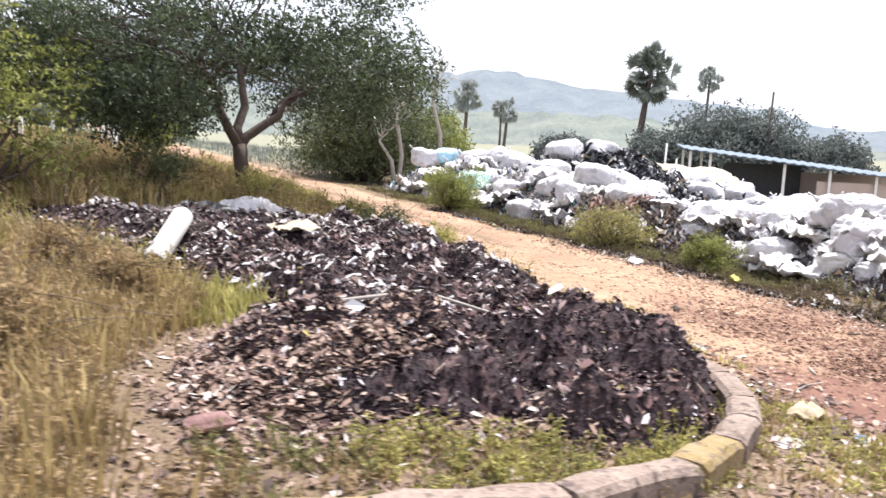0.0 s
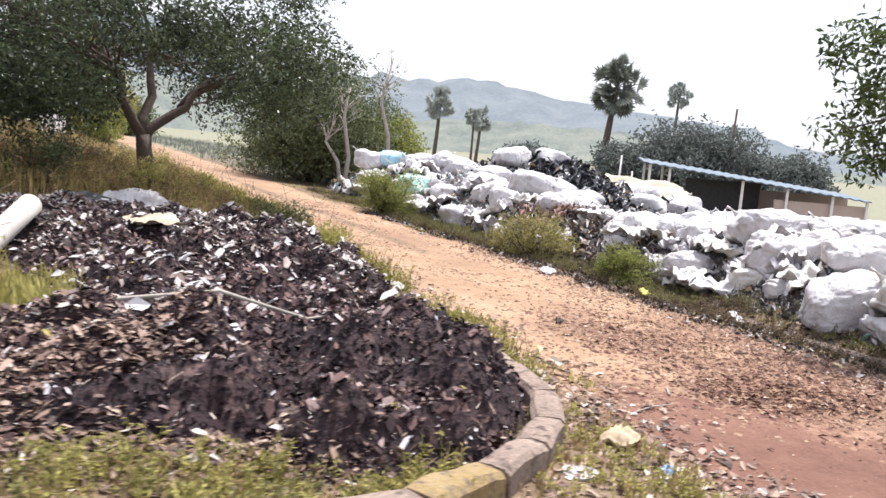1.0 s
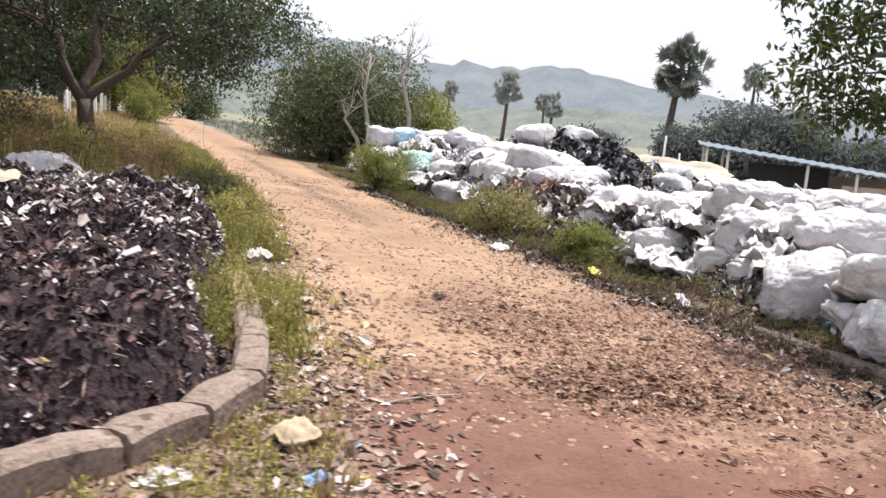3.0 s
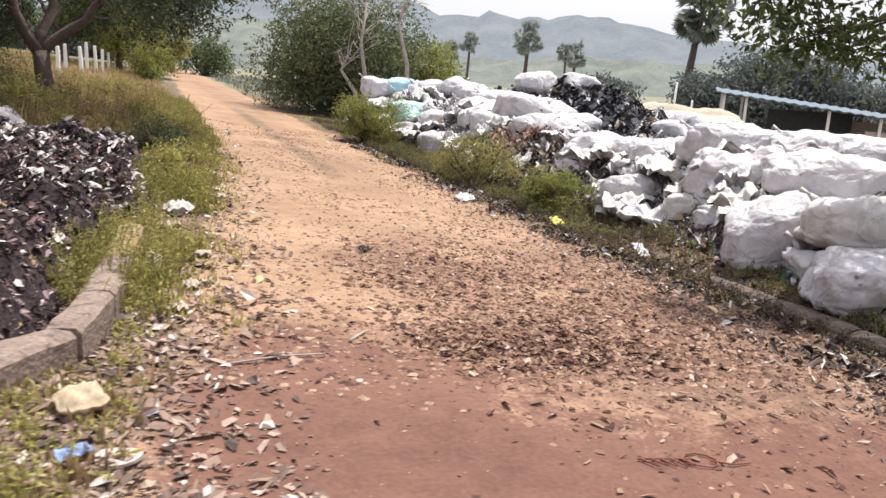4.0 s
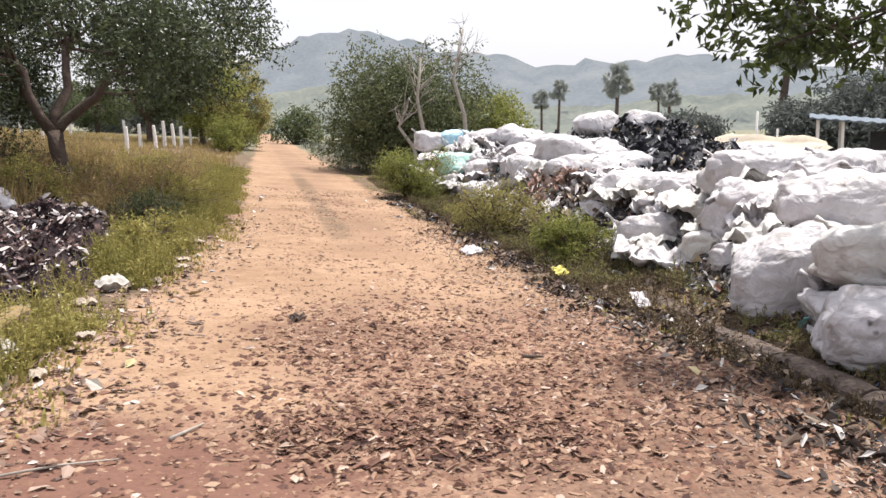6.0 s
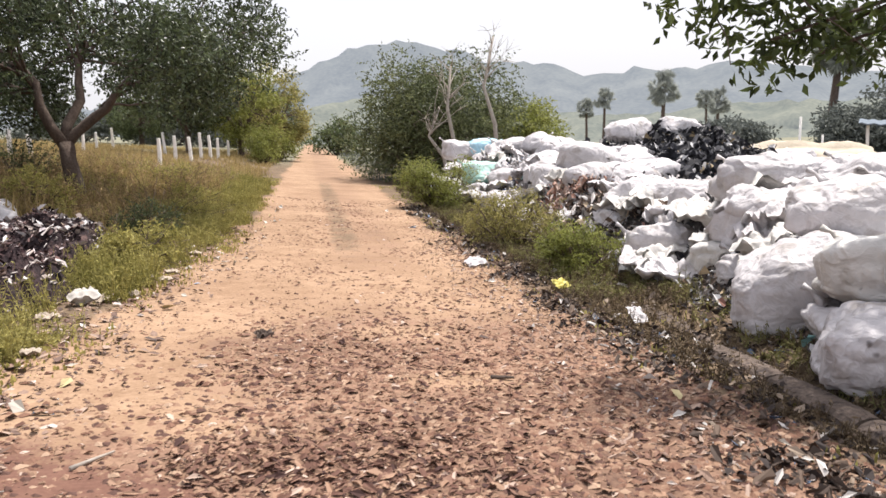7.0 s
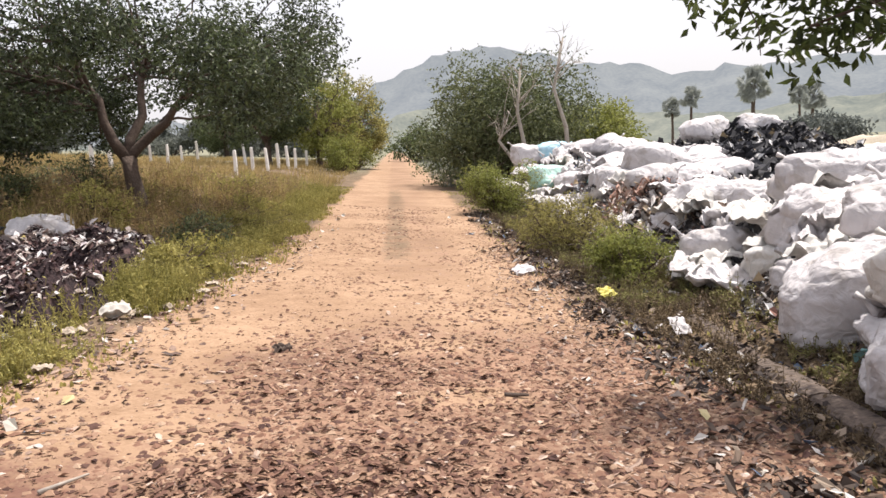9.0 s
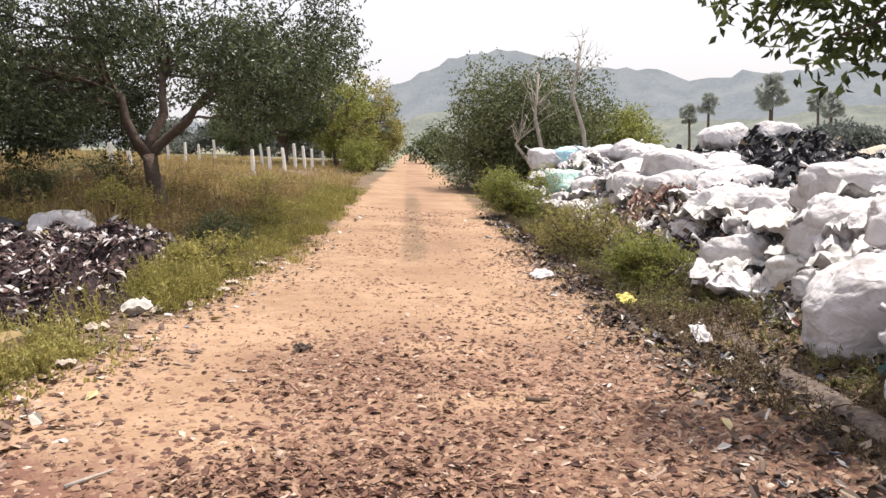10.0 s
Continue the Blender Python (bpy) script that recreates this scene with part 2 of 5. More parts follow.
M_KERB_D = material("dark_buried_kerb", (0.085, 0.066, 0.055), (0.17, 0.13, 0.105), 5.0, 0.95, 1.0, 30, c3=(0.05, 0.038, 0.034), dist=0.04)
M_KERB_Y = material("faded_yellow_kerb_paint", (0.22, 0.155, 0.06), (0.27, 0.20, 0.11), 6.0, 0.95, 0.9, 40, c3=(0.13, 0.095, 0.07), dist=0.03)
M_SACK = sack_material("white_woven_plastic_sack", (0.50, 0.475, 0.48), (0.64, 0.612, 0.618), (0.41, 0.375, 0.355))
M_SACK_G = sack_material("dusty_grey_sack", (0.48, 0.46, 0.43), (0.62, 0.60, 0.57), (0.40, 0.37, 0.33), 0.05)
M_SACK_B = sack_material("pale_blue_sack", (0.36, 0.62, 0.75), (0.52, 0.73, 0.82), (0.62, 0.72, 0.76))
M_SACK_T = sack_material("sea_green_sack", (0.32, 0.55, 0.48), (0.46, 0.66, 0.59), (0.55, 0.68, 0.63))
M_CORE = material("mixed_refuse", (0.03, 0.028, 0.028), (0.14, 0.125, 0.12), 3.0, 0.9, 0.9, 22, c3=(0.42, 0.39, 0.37), dist=0.08)
M_BARK = material("dark_bark", (0.075, 0.055, 0.045), (0.14, 0.105, 0.085), 6.0, 0.95, 0.9, 30, dist=0.03)
M_DEAD = material("bleached_dead_wood", (0.30, 0.26, 0.22), (0.42, 0.38, 0.33), 6.0, 0.9, 0.5, 30)
M_LEAF = material("tree_leaf", (0.068, 0.09, 0.042), (0.155, 0.18, 0.08), 0.8, 0.45, 0.0, 6, island=0.6, trans=0.5, spec=0.3)
M_LEAF_T = material("dark_tree_leaf", (0.032, 0.046, 0.024), (0.10, 0.125, 0.055), 1.6, 0.4, 0.0, 6, island=0.75, trans=0.28, spec=0.4)
M_OLIVE = material("dusty_olive_leaf", (0.21, 0.195, 0.066), (0.38, 0.34, 0.13), 0.8, 0.6, 0.0, 6, island=0.5, trans=0.6)
M_LEAF_D = material("dark_glossy_leaf", (0.04, 0.058, 0.02), (0.10, 0.125, 0.036), 0.8, 0.4, 0.0, 6, island=0.6, trans=0.5)
M_LEAF2 = material("bright_leaf", (0.165, 0.185, 0.044), (0.31, 0.32, 0.09), 0.8, 0.5, 0.0, 6, island=0.5, trans=0.45)
M_LEAF3 = material("olive_scrub_leaf", (0.075, 0.095, 0.042), (0.17, 0.185, 0.085), 0.8, 0.5, 0.0, 6, island=0.6, trans=0.3)
# Scrub and far field grass: haze put into the colour by greying it.
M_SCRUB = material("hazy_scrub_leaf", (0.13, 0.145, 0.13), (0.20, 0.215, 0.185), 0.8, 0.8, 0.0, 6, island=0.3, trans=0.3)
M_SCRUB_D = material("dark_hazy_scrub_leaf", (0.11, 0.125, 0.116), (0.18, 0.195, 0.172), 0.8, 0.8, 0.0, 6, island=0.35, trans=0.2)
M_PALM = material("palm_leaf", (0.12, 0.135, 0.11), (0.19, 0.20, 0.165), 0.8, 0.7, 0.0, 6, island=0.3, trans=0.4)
# Far palms: haze put into the colour as a paler, greyer leaf.
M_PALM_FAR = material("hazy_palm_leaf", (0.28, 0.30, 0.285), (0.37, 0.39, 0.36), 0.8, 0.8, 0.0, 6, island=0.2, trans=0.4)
M_DRYGRASS = material("dry_golden_grass", (0.30, 0.225, 0.095), (0.50, 0.385, 0.175), 0.6, 0.8, 0.0, 5, island=0.35, trans=0.3)
M_GRASS = material("yellow_green_weed", (0.26, 0.24, 0.066), (0.46, 0.41, 0.15), 0.6, 0.8, 0.0, 5, island=0.4, trans=0.4)
M_POST = material("whitewashed_post", (0.74, 0.71, 0.66), (0.84, 0.81, 0.77), 4.0, 0.8, 0.3, 40)
M_METAL = material("corrugated_sheet", (0.13, 0.16, 0.19), (0.20, 0.23, 0.26), 1.5, 0.85, 0.2, 20, spec=0.1)
M_WALL = material("pinkish_plaster", (0.46, 0.36, 0.31), (0.56, 0.45, 0.39), 1.5, 0.9, 0.3, 20)
M_DARK = material("black_plastic", (0.02, 0.02, 0.022), (0.05, 0.05, 0.055), 5.0, 0.45, 0.3, 30, obj=0.3, spec=0.5)
M_FIBRE = material("fibre_cement_pipe", (0.39, 0.36, 0.32), (0.51, 0.48, 0.44), 3.0, 0.8, 0.3, 40)
M_BRICK = material("dark_red_brick", (0.16, 0.09, 0.085), (0.24, 0.14, 0.12), 8.0, 0.9, 0.6, 60)
P_HEAP = palette("burnt_scraps", [(34, (0.038, 0.025, 0.027)), (28, (0.095, 0.057, 0.055)), (20, (0.20, 0.124, 0.115)), (17, (0.35, 0.255, 0.24)), (9, (0.66, 0.585, 0.585)), (1, (0.40, 0.33, 0.13))], 0.9, 0.15)
P_CHAR = palette("charred_scraps", [(60, (0.014, 0.009, 0.011)), (26, (0.045, 0.027, 0.029)), (8, (0.14, 0.11, 0.11)), (3, (0.55, 0.52, 0.54))], 0.95, 0.05)
P_LITTER = palette("dry_leaf_litter", [(30, (0.18, 0.115, 0.09)), (32, (0.30, 0.20, 0.15)), (20, (0.44, 0.32, 0.25)), (6, (0.10, 0.07, 0.06)), (6, (0.64, 0.56, 0.50))])
P_TRASH = palette("plastic_scraps", [(34, (0.86, 0.85, 0.85)), (10, (0.5, 0.48, 0.46)), (32, (0.03, 0.03, 0.034)), (8, (0.16, 0.13, 0.12)), (6, (0.09, 0.16, 0.38)), (6, (0.52, 0.40, 0.25)), (3, (0.3, 0.55, 0.55)), (4, (0.45, 0.24, 0.19))], 0.5, 0.45)
P_BLACK = palette("black_scraps", [(52, (0.03, 0.03, 0.035)), (22, (0.07, 0.07, 0.08)), (10, (0.30, 0.29, 0.28)), (10, (0.66, 0.65, 0.65)), (3, (0.35, 0.27, 0.16))], 0.7, 0.25)
P_STONE = palette("road_chips", [(34, (0.25, 0.142, 0.10)), (28, (0.36, 0.23, 0.158)), (20, (0.13, 0.076, 0.062)), (14, (0.46, 0.32, 0.225)), (1, (0.62, 0.51, 0.43))], 1.0, 0.05)
P_FLAKE = palette("dark_flakes", [(26, (0.17, 0.095, 0.073)), (30, (0.26, 0.155, 0.115)), (9, (0.09, 0.054, 0.048)), (28, (0.38, 0.245, 0.17)), (6, (0.54, 0.41, 0.33))], 1.0, 0.05)
P_VERGE = palette("verge_debris", [(34, (0.10, 0.072, 0.056)), (34, (0.05, 0.038, 0.034)), (20, (0.19, 0.135, 0.10)), (8, (0.36, 0.28, 0.21)), (4, (0.66, 0.62, 0.58)), (2, (0.14, 0.19, 0.28))])

# ---- ground and road ----
XS = steps(-8, 20, 0.16, -2600, 2600)
YS = steps(-3, 32, 0.16, -2600, 2600)
ground = tagged(sheet("ground", XS, YS, ground_z, M_GROUND), "dry soil with grass litter sloping gently", "ground", kind="structure")


def road_z(x, y):
    r = road_in(x, y)
    return ground_z(x, y) + 0.035 * ss(-0.25, 0.25, r) - 0.022 + 0.012 * fbm(x, y, 1.3, 12.0) + (0.012 * noise.noise((x * 5, y * 5, 2.0)) + 0.008 * noise.noise((x * 11, y * 11, 5.0))) * ss(20, 12, y)


def earth_layers(x, y):
    """How much red earth, gravel and grass soil shows at a place of the ground; the fourth value is haze-paled far
    green.
    """
    r = road_in(x, y) if -12 < y < 400 and -10 < x < 45 else -5.0
    red = ss(5.9, 4.3, y + 0.12 * (x - 6.5) + 0.5 * fbm(x, y, 0.8, 21.0)) * ss(-0.4, 0.4, r)
    gravel = 0.8 * ss(5.7, 7.6, x + 0.06 * (y - 5) + 0.5 * fbm(x, y, 0.7, 61.0)) * ss(10.5, 6.5, y) * ss(2.9, 4.2, y) + 0.42 * ss(7.0, 7.5, x) * ss(8.9, 8.3, x) * ss(9, 12, y)
    # Darker oval across the road near the junction, drawn with the gravel mask.
    patch = ss(1.1, 0.3, math.hypot((x - 7.25) / 1.5, (y - 4.95) / 0.55) + 0.3 * fbm(x, y, 1.6, 71.0))
    for px, py in ((7.8, 7.6), (8.05, 6.3)):
        gravel *= 1 - 0.6 * ss(1.3, 0.4, math.hypot((x - px) / 0.5, (y - py) / 0.3))
    mid = 0.55 * ss(7.2, 7.5, x) * ss(8.0, 7.7, x) * ss(10, 14, y) * ss(34, 26, y)
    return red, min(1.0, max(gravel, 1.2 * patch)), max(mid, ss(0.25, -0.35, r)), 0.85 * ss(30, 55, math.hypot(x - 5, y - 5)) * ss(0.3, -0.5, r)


RX, RY = list(np.arange(-3, 16, 0.11)), steps(0, 16, 0.11, -9, 220, 1.06)
road = sheet("road", RX, RY, road_z, M_ROAD, keep=lambda x, y: road_in(x, y) > -0.45)
tagged(road, "sandy dirt road with red earth at the junction", "road", kind="structure")
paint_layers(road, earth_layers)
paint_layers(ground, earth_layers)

# ---- hazy hills ----
SKYLINE = ((-60, 2.4), (-30, 2.8), (-12, 2.6), (-4, 3.0), (-1.1, 4.0), (1.7, 5.4), (5.1, 6.5), (8.4, 6.3), (10.6, 5.6), (15.5, 4.9), (20, 3.95), (24, 3.95), (29, 4.5),
           (33.5, 3.6), (40, 2.9), (47, 2.3), (50, 1.3), (56, 1.0), (75, 1.4), (110, 1.0))


def hill(name, dist, share, seed, mat, label, rough):
    verts, faces, n, rows = [], [], 260, 14
    for i in range(n + 1):
        b = -60 + 170 * i / n
        top = share(b) * dist * math.tan(radians(1)) * (1 + rough * fbm(b, 0, 0.5, seed, 4) * 0.12)
        for j in range(rows + 1):
            f = j / rows
            d = dist * (0.72 + 0.28 * f) + 25 * fbm(b, f * 5, 0.35, seed + 3)
            z = -6 + (top + 6) * (f ** 1.3) + (2.4 * rough * fbm(b * 1.5, f * 9, 0.9, seed + 5) * (0.3 + f))
            verts.append((d * math.sin(radians(b)), d * math.cos(radians(b)), z))
    for i in range(n):
        for j in range(rows):
            a = i * (rows + 1) + j
            faces.append((a, a + rows + 1, a + rows + 2, a + 1))
    return tagged(mesh_object(name, verts, faces, mat, smooth=True), label, "hill", kind="structure")


def skyline(b):
    return float(np.interp(b, [p[0] for p in SKYLINE], [p[1] for p in SKYLINE]))


# Haze on the hills is painted: dim base colours plus a blue-grey glow.
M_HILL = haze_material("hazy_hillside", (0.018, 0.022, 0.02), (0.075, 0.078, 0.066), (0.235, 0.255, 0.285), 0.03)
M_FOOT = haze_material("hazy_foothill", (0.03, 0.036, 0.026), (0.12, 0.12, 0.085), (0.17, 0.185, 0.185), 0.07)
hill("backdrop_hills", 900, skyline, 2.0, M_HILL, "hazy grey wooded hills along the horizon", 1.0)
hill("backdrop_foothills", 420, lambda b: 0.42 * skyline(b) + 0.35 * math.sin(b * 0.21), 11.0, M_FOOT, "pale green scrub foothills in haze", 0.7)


# ---- plants ----
def tube(verts, faces, pts, radii, sides=7):
    """Adds a tapered tube along points to a mesh's lists."""
    start = len(verts)
    for i, p in enumerate(pts):
        a = pts[max(0, i - 1)]
        b = pts[min(len(pts) - 1, i + 1)]
        d = (Vector(b) - Vector(a)).normalized()
        u = d.cross(Vector((0.31, 0.95, 0.11))).normalized()
        v = d.cross(u)
        for k in range(sides):
            t = 2 * math.pi * k / sides
            w = radii[i] * (1 + 0.12 * math.sin(3 * t + i))
            verts.append(Vector(p) + w * (math.cos(t) * u + math.sin(t) * v))
    for i in range(len(pts) - 1):
        for k in range(sides):
            a, b = start + i * sides + k, start + i * sides + (k + 1) % sides
            faces.append((a, b, b + sides, a + sides))
    faces.append(tuple(start + k for k in reversed(range(sides))))
    faces.append(tuple(start + (len(pts) - 1) * sides + k for k in range(sides)))


def bent(rng, a, b, n, wobble):
    a, b = Vector(a), Vector(b)
    out = []
    for i in range(n + 1):
        f = i / n
        out.append(a.lerp(b, f) + Vector((rng.uniform(-1, 1), rng.uniform(-1, 1), rng.uniform(-0.5, 0.8))) * wobble * math.sin(math.pi * min(1, f * 0.9 + 0.05)))
    out[0], out[-1] = a, b
    return out


def add_leaf(verts, faces, c, d, up, ln, w):
    """One small folded leaf: four points, two triangles."""
    side = d.cross(up)
    side = side.normalized() if side.length > 1e-3 else Vector((1, 0, 0))
    i = len(verts)
    fold = side.cross(d).normalized() * w * 0.25
    verts.extend((c, c + d * ln * 0.5 + side * w * 0.5 + fold, c + d * ln, c + d * ln * 0.5 - side * w * 0.5 + fold))
    faces.extend(((i, i + 1, i + 2), (i, i + 2, i + 3)))


def rand_dir(rng, flat=1.0):
    v = Vector((rng.gauss(0, 1), rng.gauss(0, 1), rng.gauss(0, 1) * flat))
    return v.normalized() if v.length > 1e-6 else Vector((1, 0, 0))


def clump(verts, faces, rng, c, r, n, ln, droop=0.3):
    """Leaves on short twigs round one point."""
    for _ in range(max(1, n // 7)):
        tip = c + rand_dir(rng, 0.8) * r * rng.random() ** 0.45
        d = rand_dir(rng, 0.5)
        for k in range(7):
            p = tip + d * (k - 3) * ln * 0.55
            e = (rand_dir(rng) + d * 0.6 + Vector((0, 0, -droop))).normalized()
            add_leaf(verts, faces, p, e, rand_dir(rng), ln * rng.uniform(0.7, 1.3), ln * rng.uniform(0.35, 0.5))


def tree(name, base, trunks, limbs, clumps, leaf_mat, bark, seed, label, category="tree", leaf=0.09, per=120, single=False):
    """trunks: list of (points, radii); limbs start on the trunks' ends and reach clumps; clumps: (centre, radius)."""
    rng = random.Random(seed)
    root = tagged(new(name), label, category)
    root.location = base
    v, f = [], []
    for pts, radii in trunks:
        tube(v, f, pts, radii, 9)
    part_trunk = mesh_object("trunk", v, f, bark, root, True)
    tagged(part_trunk, "rough dark bark")
    v, f = [], []
    for a, b, r in limbs:
        pts = bent(rng, a, b, 5, 0.07 * (Vector(b) - Vector(a)).length)
        tube(v, f, pts, [r * (1 - 0.85 * i / 5) + 0.004 for i in range(6)], 6)
        for _ in range(4):
            q = pts[rng.randint(2, 5)]
            tube(v, f, bent(rng, q, q + rand_dir(rng, 0.5) * rng.uniform(0.4, 1.0), 3, 0.05), [r * 0.25, r * 0.18, r * 0.1, 0.003], 4)
        if single:
            mesh_object("branch", v, f, bark, part_trunk, True)
            v, f = [], []
    if v:
        mesh_object("branchwork", v, f, bark, root, True)
    v, f = [], []
    for c, r in clumps:
        clump(v, f, rng, Vector(c), r, int(per * (r / 0.6) ** 2), leaf)
    mesh_object("crown", v, f, leaf_mat, root)
    return root


def crown_tree(name, x, y, height, radius, bottom, seed, label, leaf_mat=None, nclump=60, leaf=0.1, per=110, fork=1.1, lean=(0, 0), squash=0.75, trunk_r=0.16, category="tree", single=False, dome=False, shift=(0, 0), stems=4):
    """A spreading tree: forked trunk, limbs to the clumps, a crown with gaps."""
    rng = random.Random(seed)
    zc = (bottom + height) / 2
    fk = Vector((lean[0], lean[1], fork))
    clumps = []
    for i in range(nclump):
        while True:
            d = Vector((rng.uniform(-1, 1), rng.uniform(-1, 1), rng.uniform(-1, 1)))
            if dome and d.x < -0.25 and d.z > 0.3 and rng.random() < 0.4:
                continue
            if dome and -0.06 < d.x < 0.4 and d.z < -0.25 or dome and d.z > 0.1 and noise.noise((d.x * 2.4, d.y * 1.2, d.z * 2.4)) < -0.24:
                continue
            if 0.3 < d.length < 1.0 and rng.random() < 0.35 + 0.65 * d.length:
                break
        low = bottom + 0.3 * (height - bottom) if dome else zc
        clumps.append((Vector((fk.x + shift[0] + d.x * radius, fk.y + shift[1] + d.y * radius, low + d.z * ((height - low) if d.z > 0 else (low - bottom)))), rng.uniform(0.4, 0.95) * radius / (5.2 if dome else 3.2)))
    trunks = [([Vector((0, 0, -0.2)), Vector((0.02, 0, 0.3)), fk * 0.7, fk], [trunk_r * 1.25, trunk_r * 1.05, trunk_r * 0.92, trunk_r * 0.9])]
    ends = []
    for k in range(stems):
        a = (k * math.pi / 2 if stems == 4 else (0.0, math.pi, 1.9)[k % 3]) + rng.uniform(-0.4, 0.4)
        e = fk + Vector((math.cos(a) * radius * 0.38, math.sin(a) * radius * 0.38, (zc - fork) * rng.uniform(0.75, 1.1)))
        if dome:
            e = fk + Vector(((1.05, 0.05, 1.0), (-0.75, 0.1, 1.5), (0.25, 0.8, 1.7))[k])
        ends.append(e)
        trunks.append((bent(rng, fk - Vector((0, 0, 0.06)), e, 5, 0.12), [trunk_r * s for s in (0.7, 0.62, 0.55, 0.48, 0.4, 0.3)]))
    if dome:
        for k in range(8):
            q = fk + Vector((rng.uniform(-1.2, -0.5), rng.uniform(-0.9, 0.3), rng.uniform(1.2, 2.2)))
            e = q + Vector((rng.uniform(-3.2, -0.6), rng.uniform(-1.2, 0.4), rng.uniform(-1.0, 1.6)))
            trunks.append((bent(rng, q, e, 6, 0.3), [0.022, 0.019, 0.016, 0.013, 0.01, 0.007, 0.004]))
            for _ in range(5):
                p = q.lerp(e, rng.uniform(0.4, 1.0))
                trunks.append((bent(rng, p, p + rand_dir(rng, 0.7) * rng.uniform(0.4, 1.0), 3, 0.1), [0.012, 0.009, 0.006, 0.003]))
    limbs = []
    for c, r in clumps[::5 if dome else 2]:
        e = min(ends, key=lambda q: (q - c).length)
        limbs.append((e.lerp(fk, rng.uniform(0, 0.5)), c, trunk_r * (0.16 if dome else 0.3)))
    return tree(name, (x, y, ground_z(x, y)), trunks, limbs, clumps, leaf_mat or M_LEAF, M_BARK, seed, label, category, leaf, per, single)


def shrub(name, x, y, w, h, seed, label, leaf_mat, leaf=0.05, total=6000, n=14, depth=None, z=None):
    rng = random.Random(seed)
    clumps, limbs = [], []
    for i in range(n):
        a, r = rng.uniform(0, 2 * math.pi), rng.random() ** 0.6
        f = rng.uniform(0.15, 0.92)
        c = Vector((math.cos(a) * r * w / 2 * (1 - 0.35 * f), math.sin(a) * r * (depth or w) / 2 * (1 - 0.35 * f), h * f))
        clumps.append((c, rng.uniform(0.16, 0.3) * min(w, h * 1.5)))
        limbs.append((Vector((c.x * 0.2, c.y * 0.2, 0)), c, 0.012 + 0.01 * h))
    trunks = [([Vector((0, 0, -0.1)), Vector((0, 0, 0.1 * h)), Vector((0.03, 0.02, 0.3 * h))], [0.02 + 0.012 * h] * 3)]
    rad = min(w, h * 1.5) * 0.23
    return tree(name, (x, y, ground_z(x, y) if z is None else z), trunks, limbs, clumps, leaf_mat, M_BARK, seed, label, "bush", leaf, total / n * (0.6 / rad) ** 2)


def palm(x, y, top, crown, seed, lean=0.0, far=True):
    """A fan palm: ringed trunk and a round head of fan leaves."""
    rng = random.Random(seed)
    z0 = ground_z(x, y)
    root = tagged(new("palm_tree"), "tall fan palm with a round head of leaves", "palm tree", "palms on the plain")
    root.location = (x, y, z0)
    h = top - z0
    v, f = [], []
    pts = [Vector((lean * (i / 8) ** 1.5, 0, -0.3 + (h + 0.3) * i / 8)) for i in range(9)]
    tube(v, f, pts, [crown * (0.13 - 0.05 * i / 8) for i in range(9)], 8)
    mesh_object("trunk", v, f, M_BARK, root, True)
    v, f = [], []
    c = pts[-1]
    for i in range(58):
        d = rand_dir(rng, 1.5)
        if d.z < -0.9:
            d.z *= -1
        stalk = c + d * crown * rng.uniform(0.2, 0.72)
        tube(v, f, [c, stalk], [crown * 0.02, crown * 0.012], 3)
        up = rand_dir(rng)
        u = d.cross(up).normalized()
        for k in range(13):
            a = (k - 6) * 0.24
            e = (d * math.cos(a) + u * math.sin(a)).normalized()
            add_leaf(v, f, stalk, e, d.cross(u), crown * rng.uniform(0.3, 0.44), crown * 0.085)
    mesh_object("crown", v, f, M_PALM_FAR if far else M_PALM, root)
    return root


def blades(name, spots, mat, label, category="grass", seed=5, stems=9, spread=0.10):
    """Uncountable tufts: each spot (x, y, z, height) becomes a few bent blades."""
    rng = random.Random(seed)
    v, f = [], []
    for x, y, z, h in spots:
        for _ in range(stems):
            a = rng.uniform(0, 6.283)
            r = spread * rng.random()
            bx, by = x + r * math.cos(a), y + r * math.sin(a)
            hh = h * rng.uniform(0.45, 1.1)
            lx, ly = math.cos(a) * hh * rng.uniform(0.05, 0.55), math.sin(a) * hh * rng.uniform(0.05, 0.55)
            w = 0.004 + 0.011 * rng.random()
            px, py = -math.sin(a) * w, math.cos(a) * w
            i = len(v)
            v.extend(((bx - px, by - py, z - 0.02), (bx + px, by + py, z - 0.02), (bx + lx * 0.4 + px * 0.8, by + ly * 0.4 + py * 0.8, z + hh * 0.6),
                      (bx + lx * 0.4 - px * 0.8, by + ly * 0.4 - py * 0.8, z + hh * 0.6), (bx + lx, by + ly, z + hh)))
            f.extend(((i, i + 1, i + 2, i + 3), (i + 3, i + 2, i + 4)))
    return tagged(mesh_object(name, v, f, mat), label, category, kind="stuff")


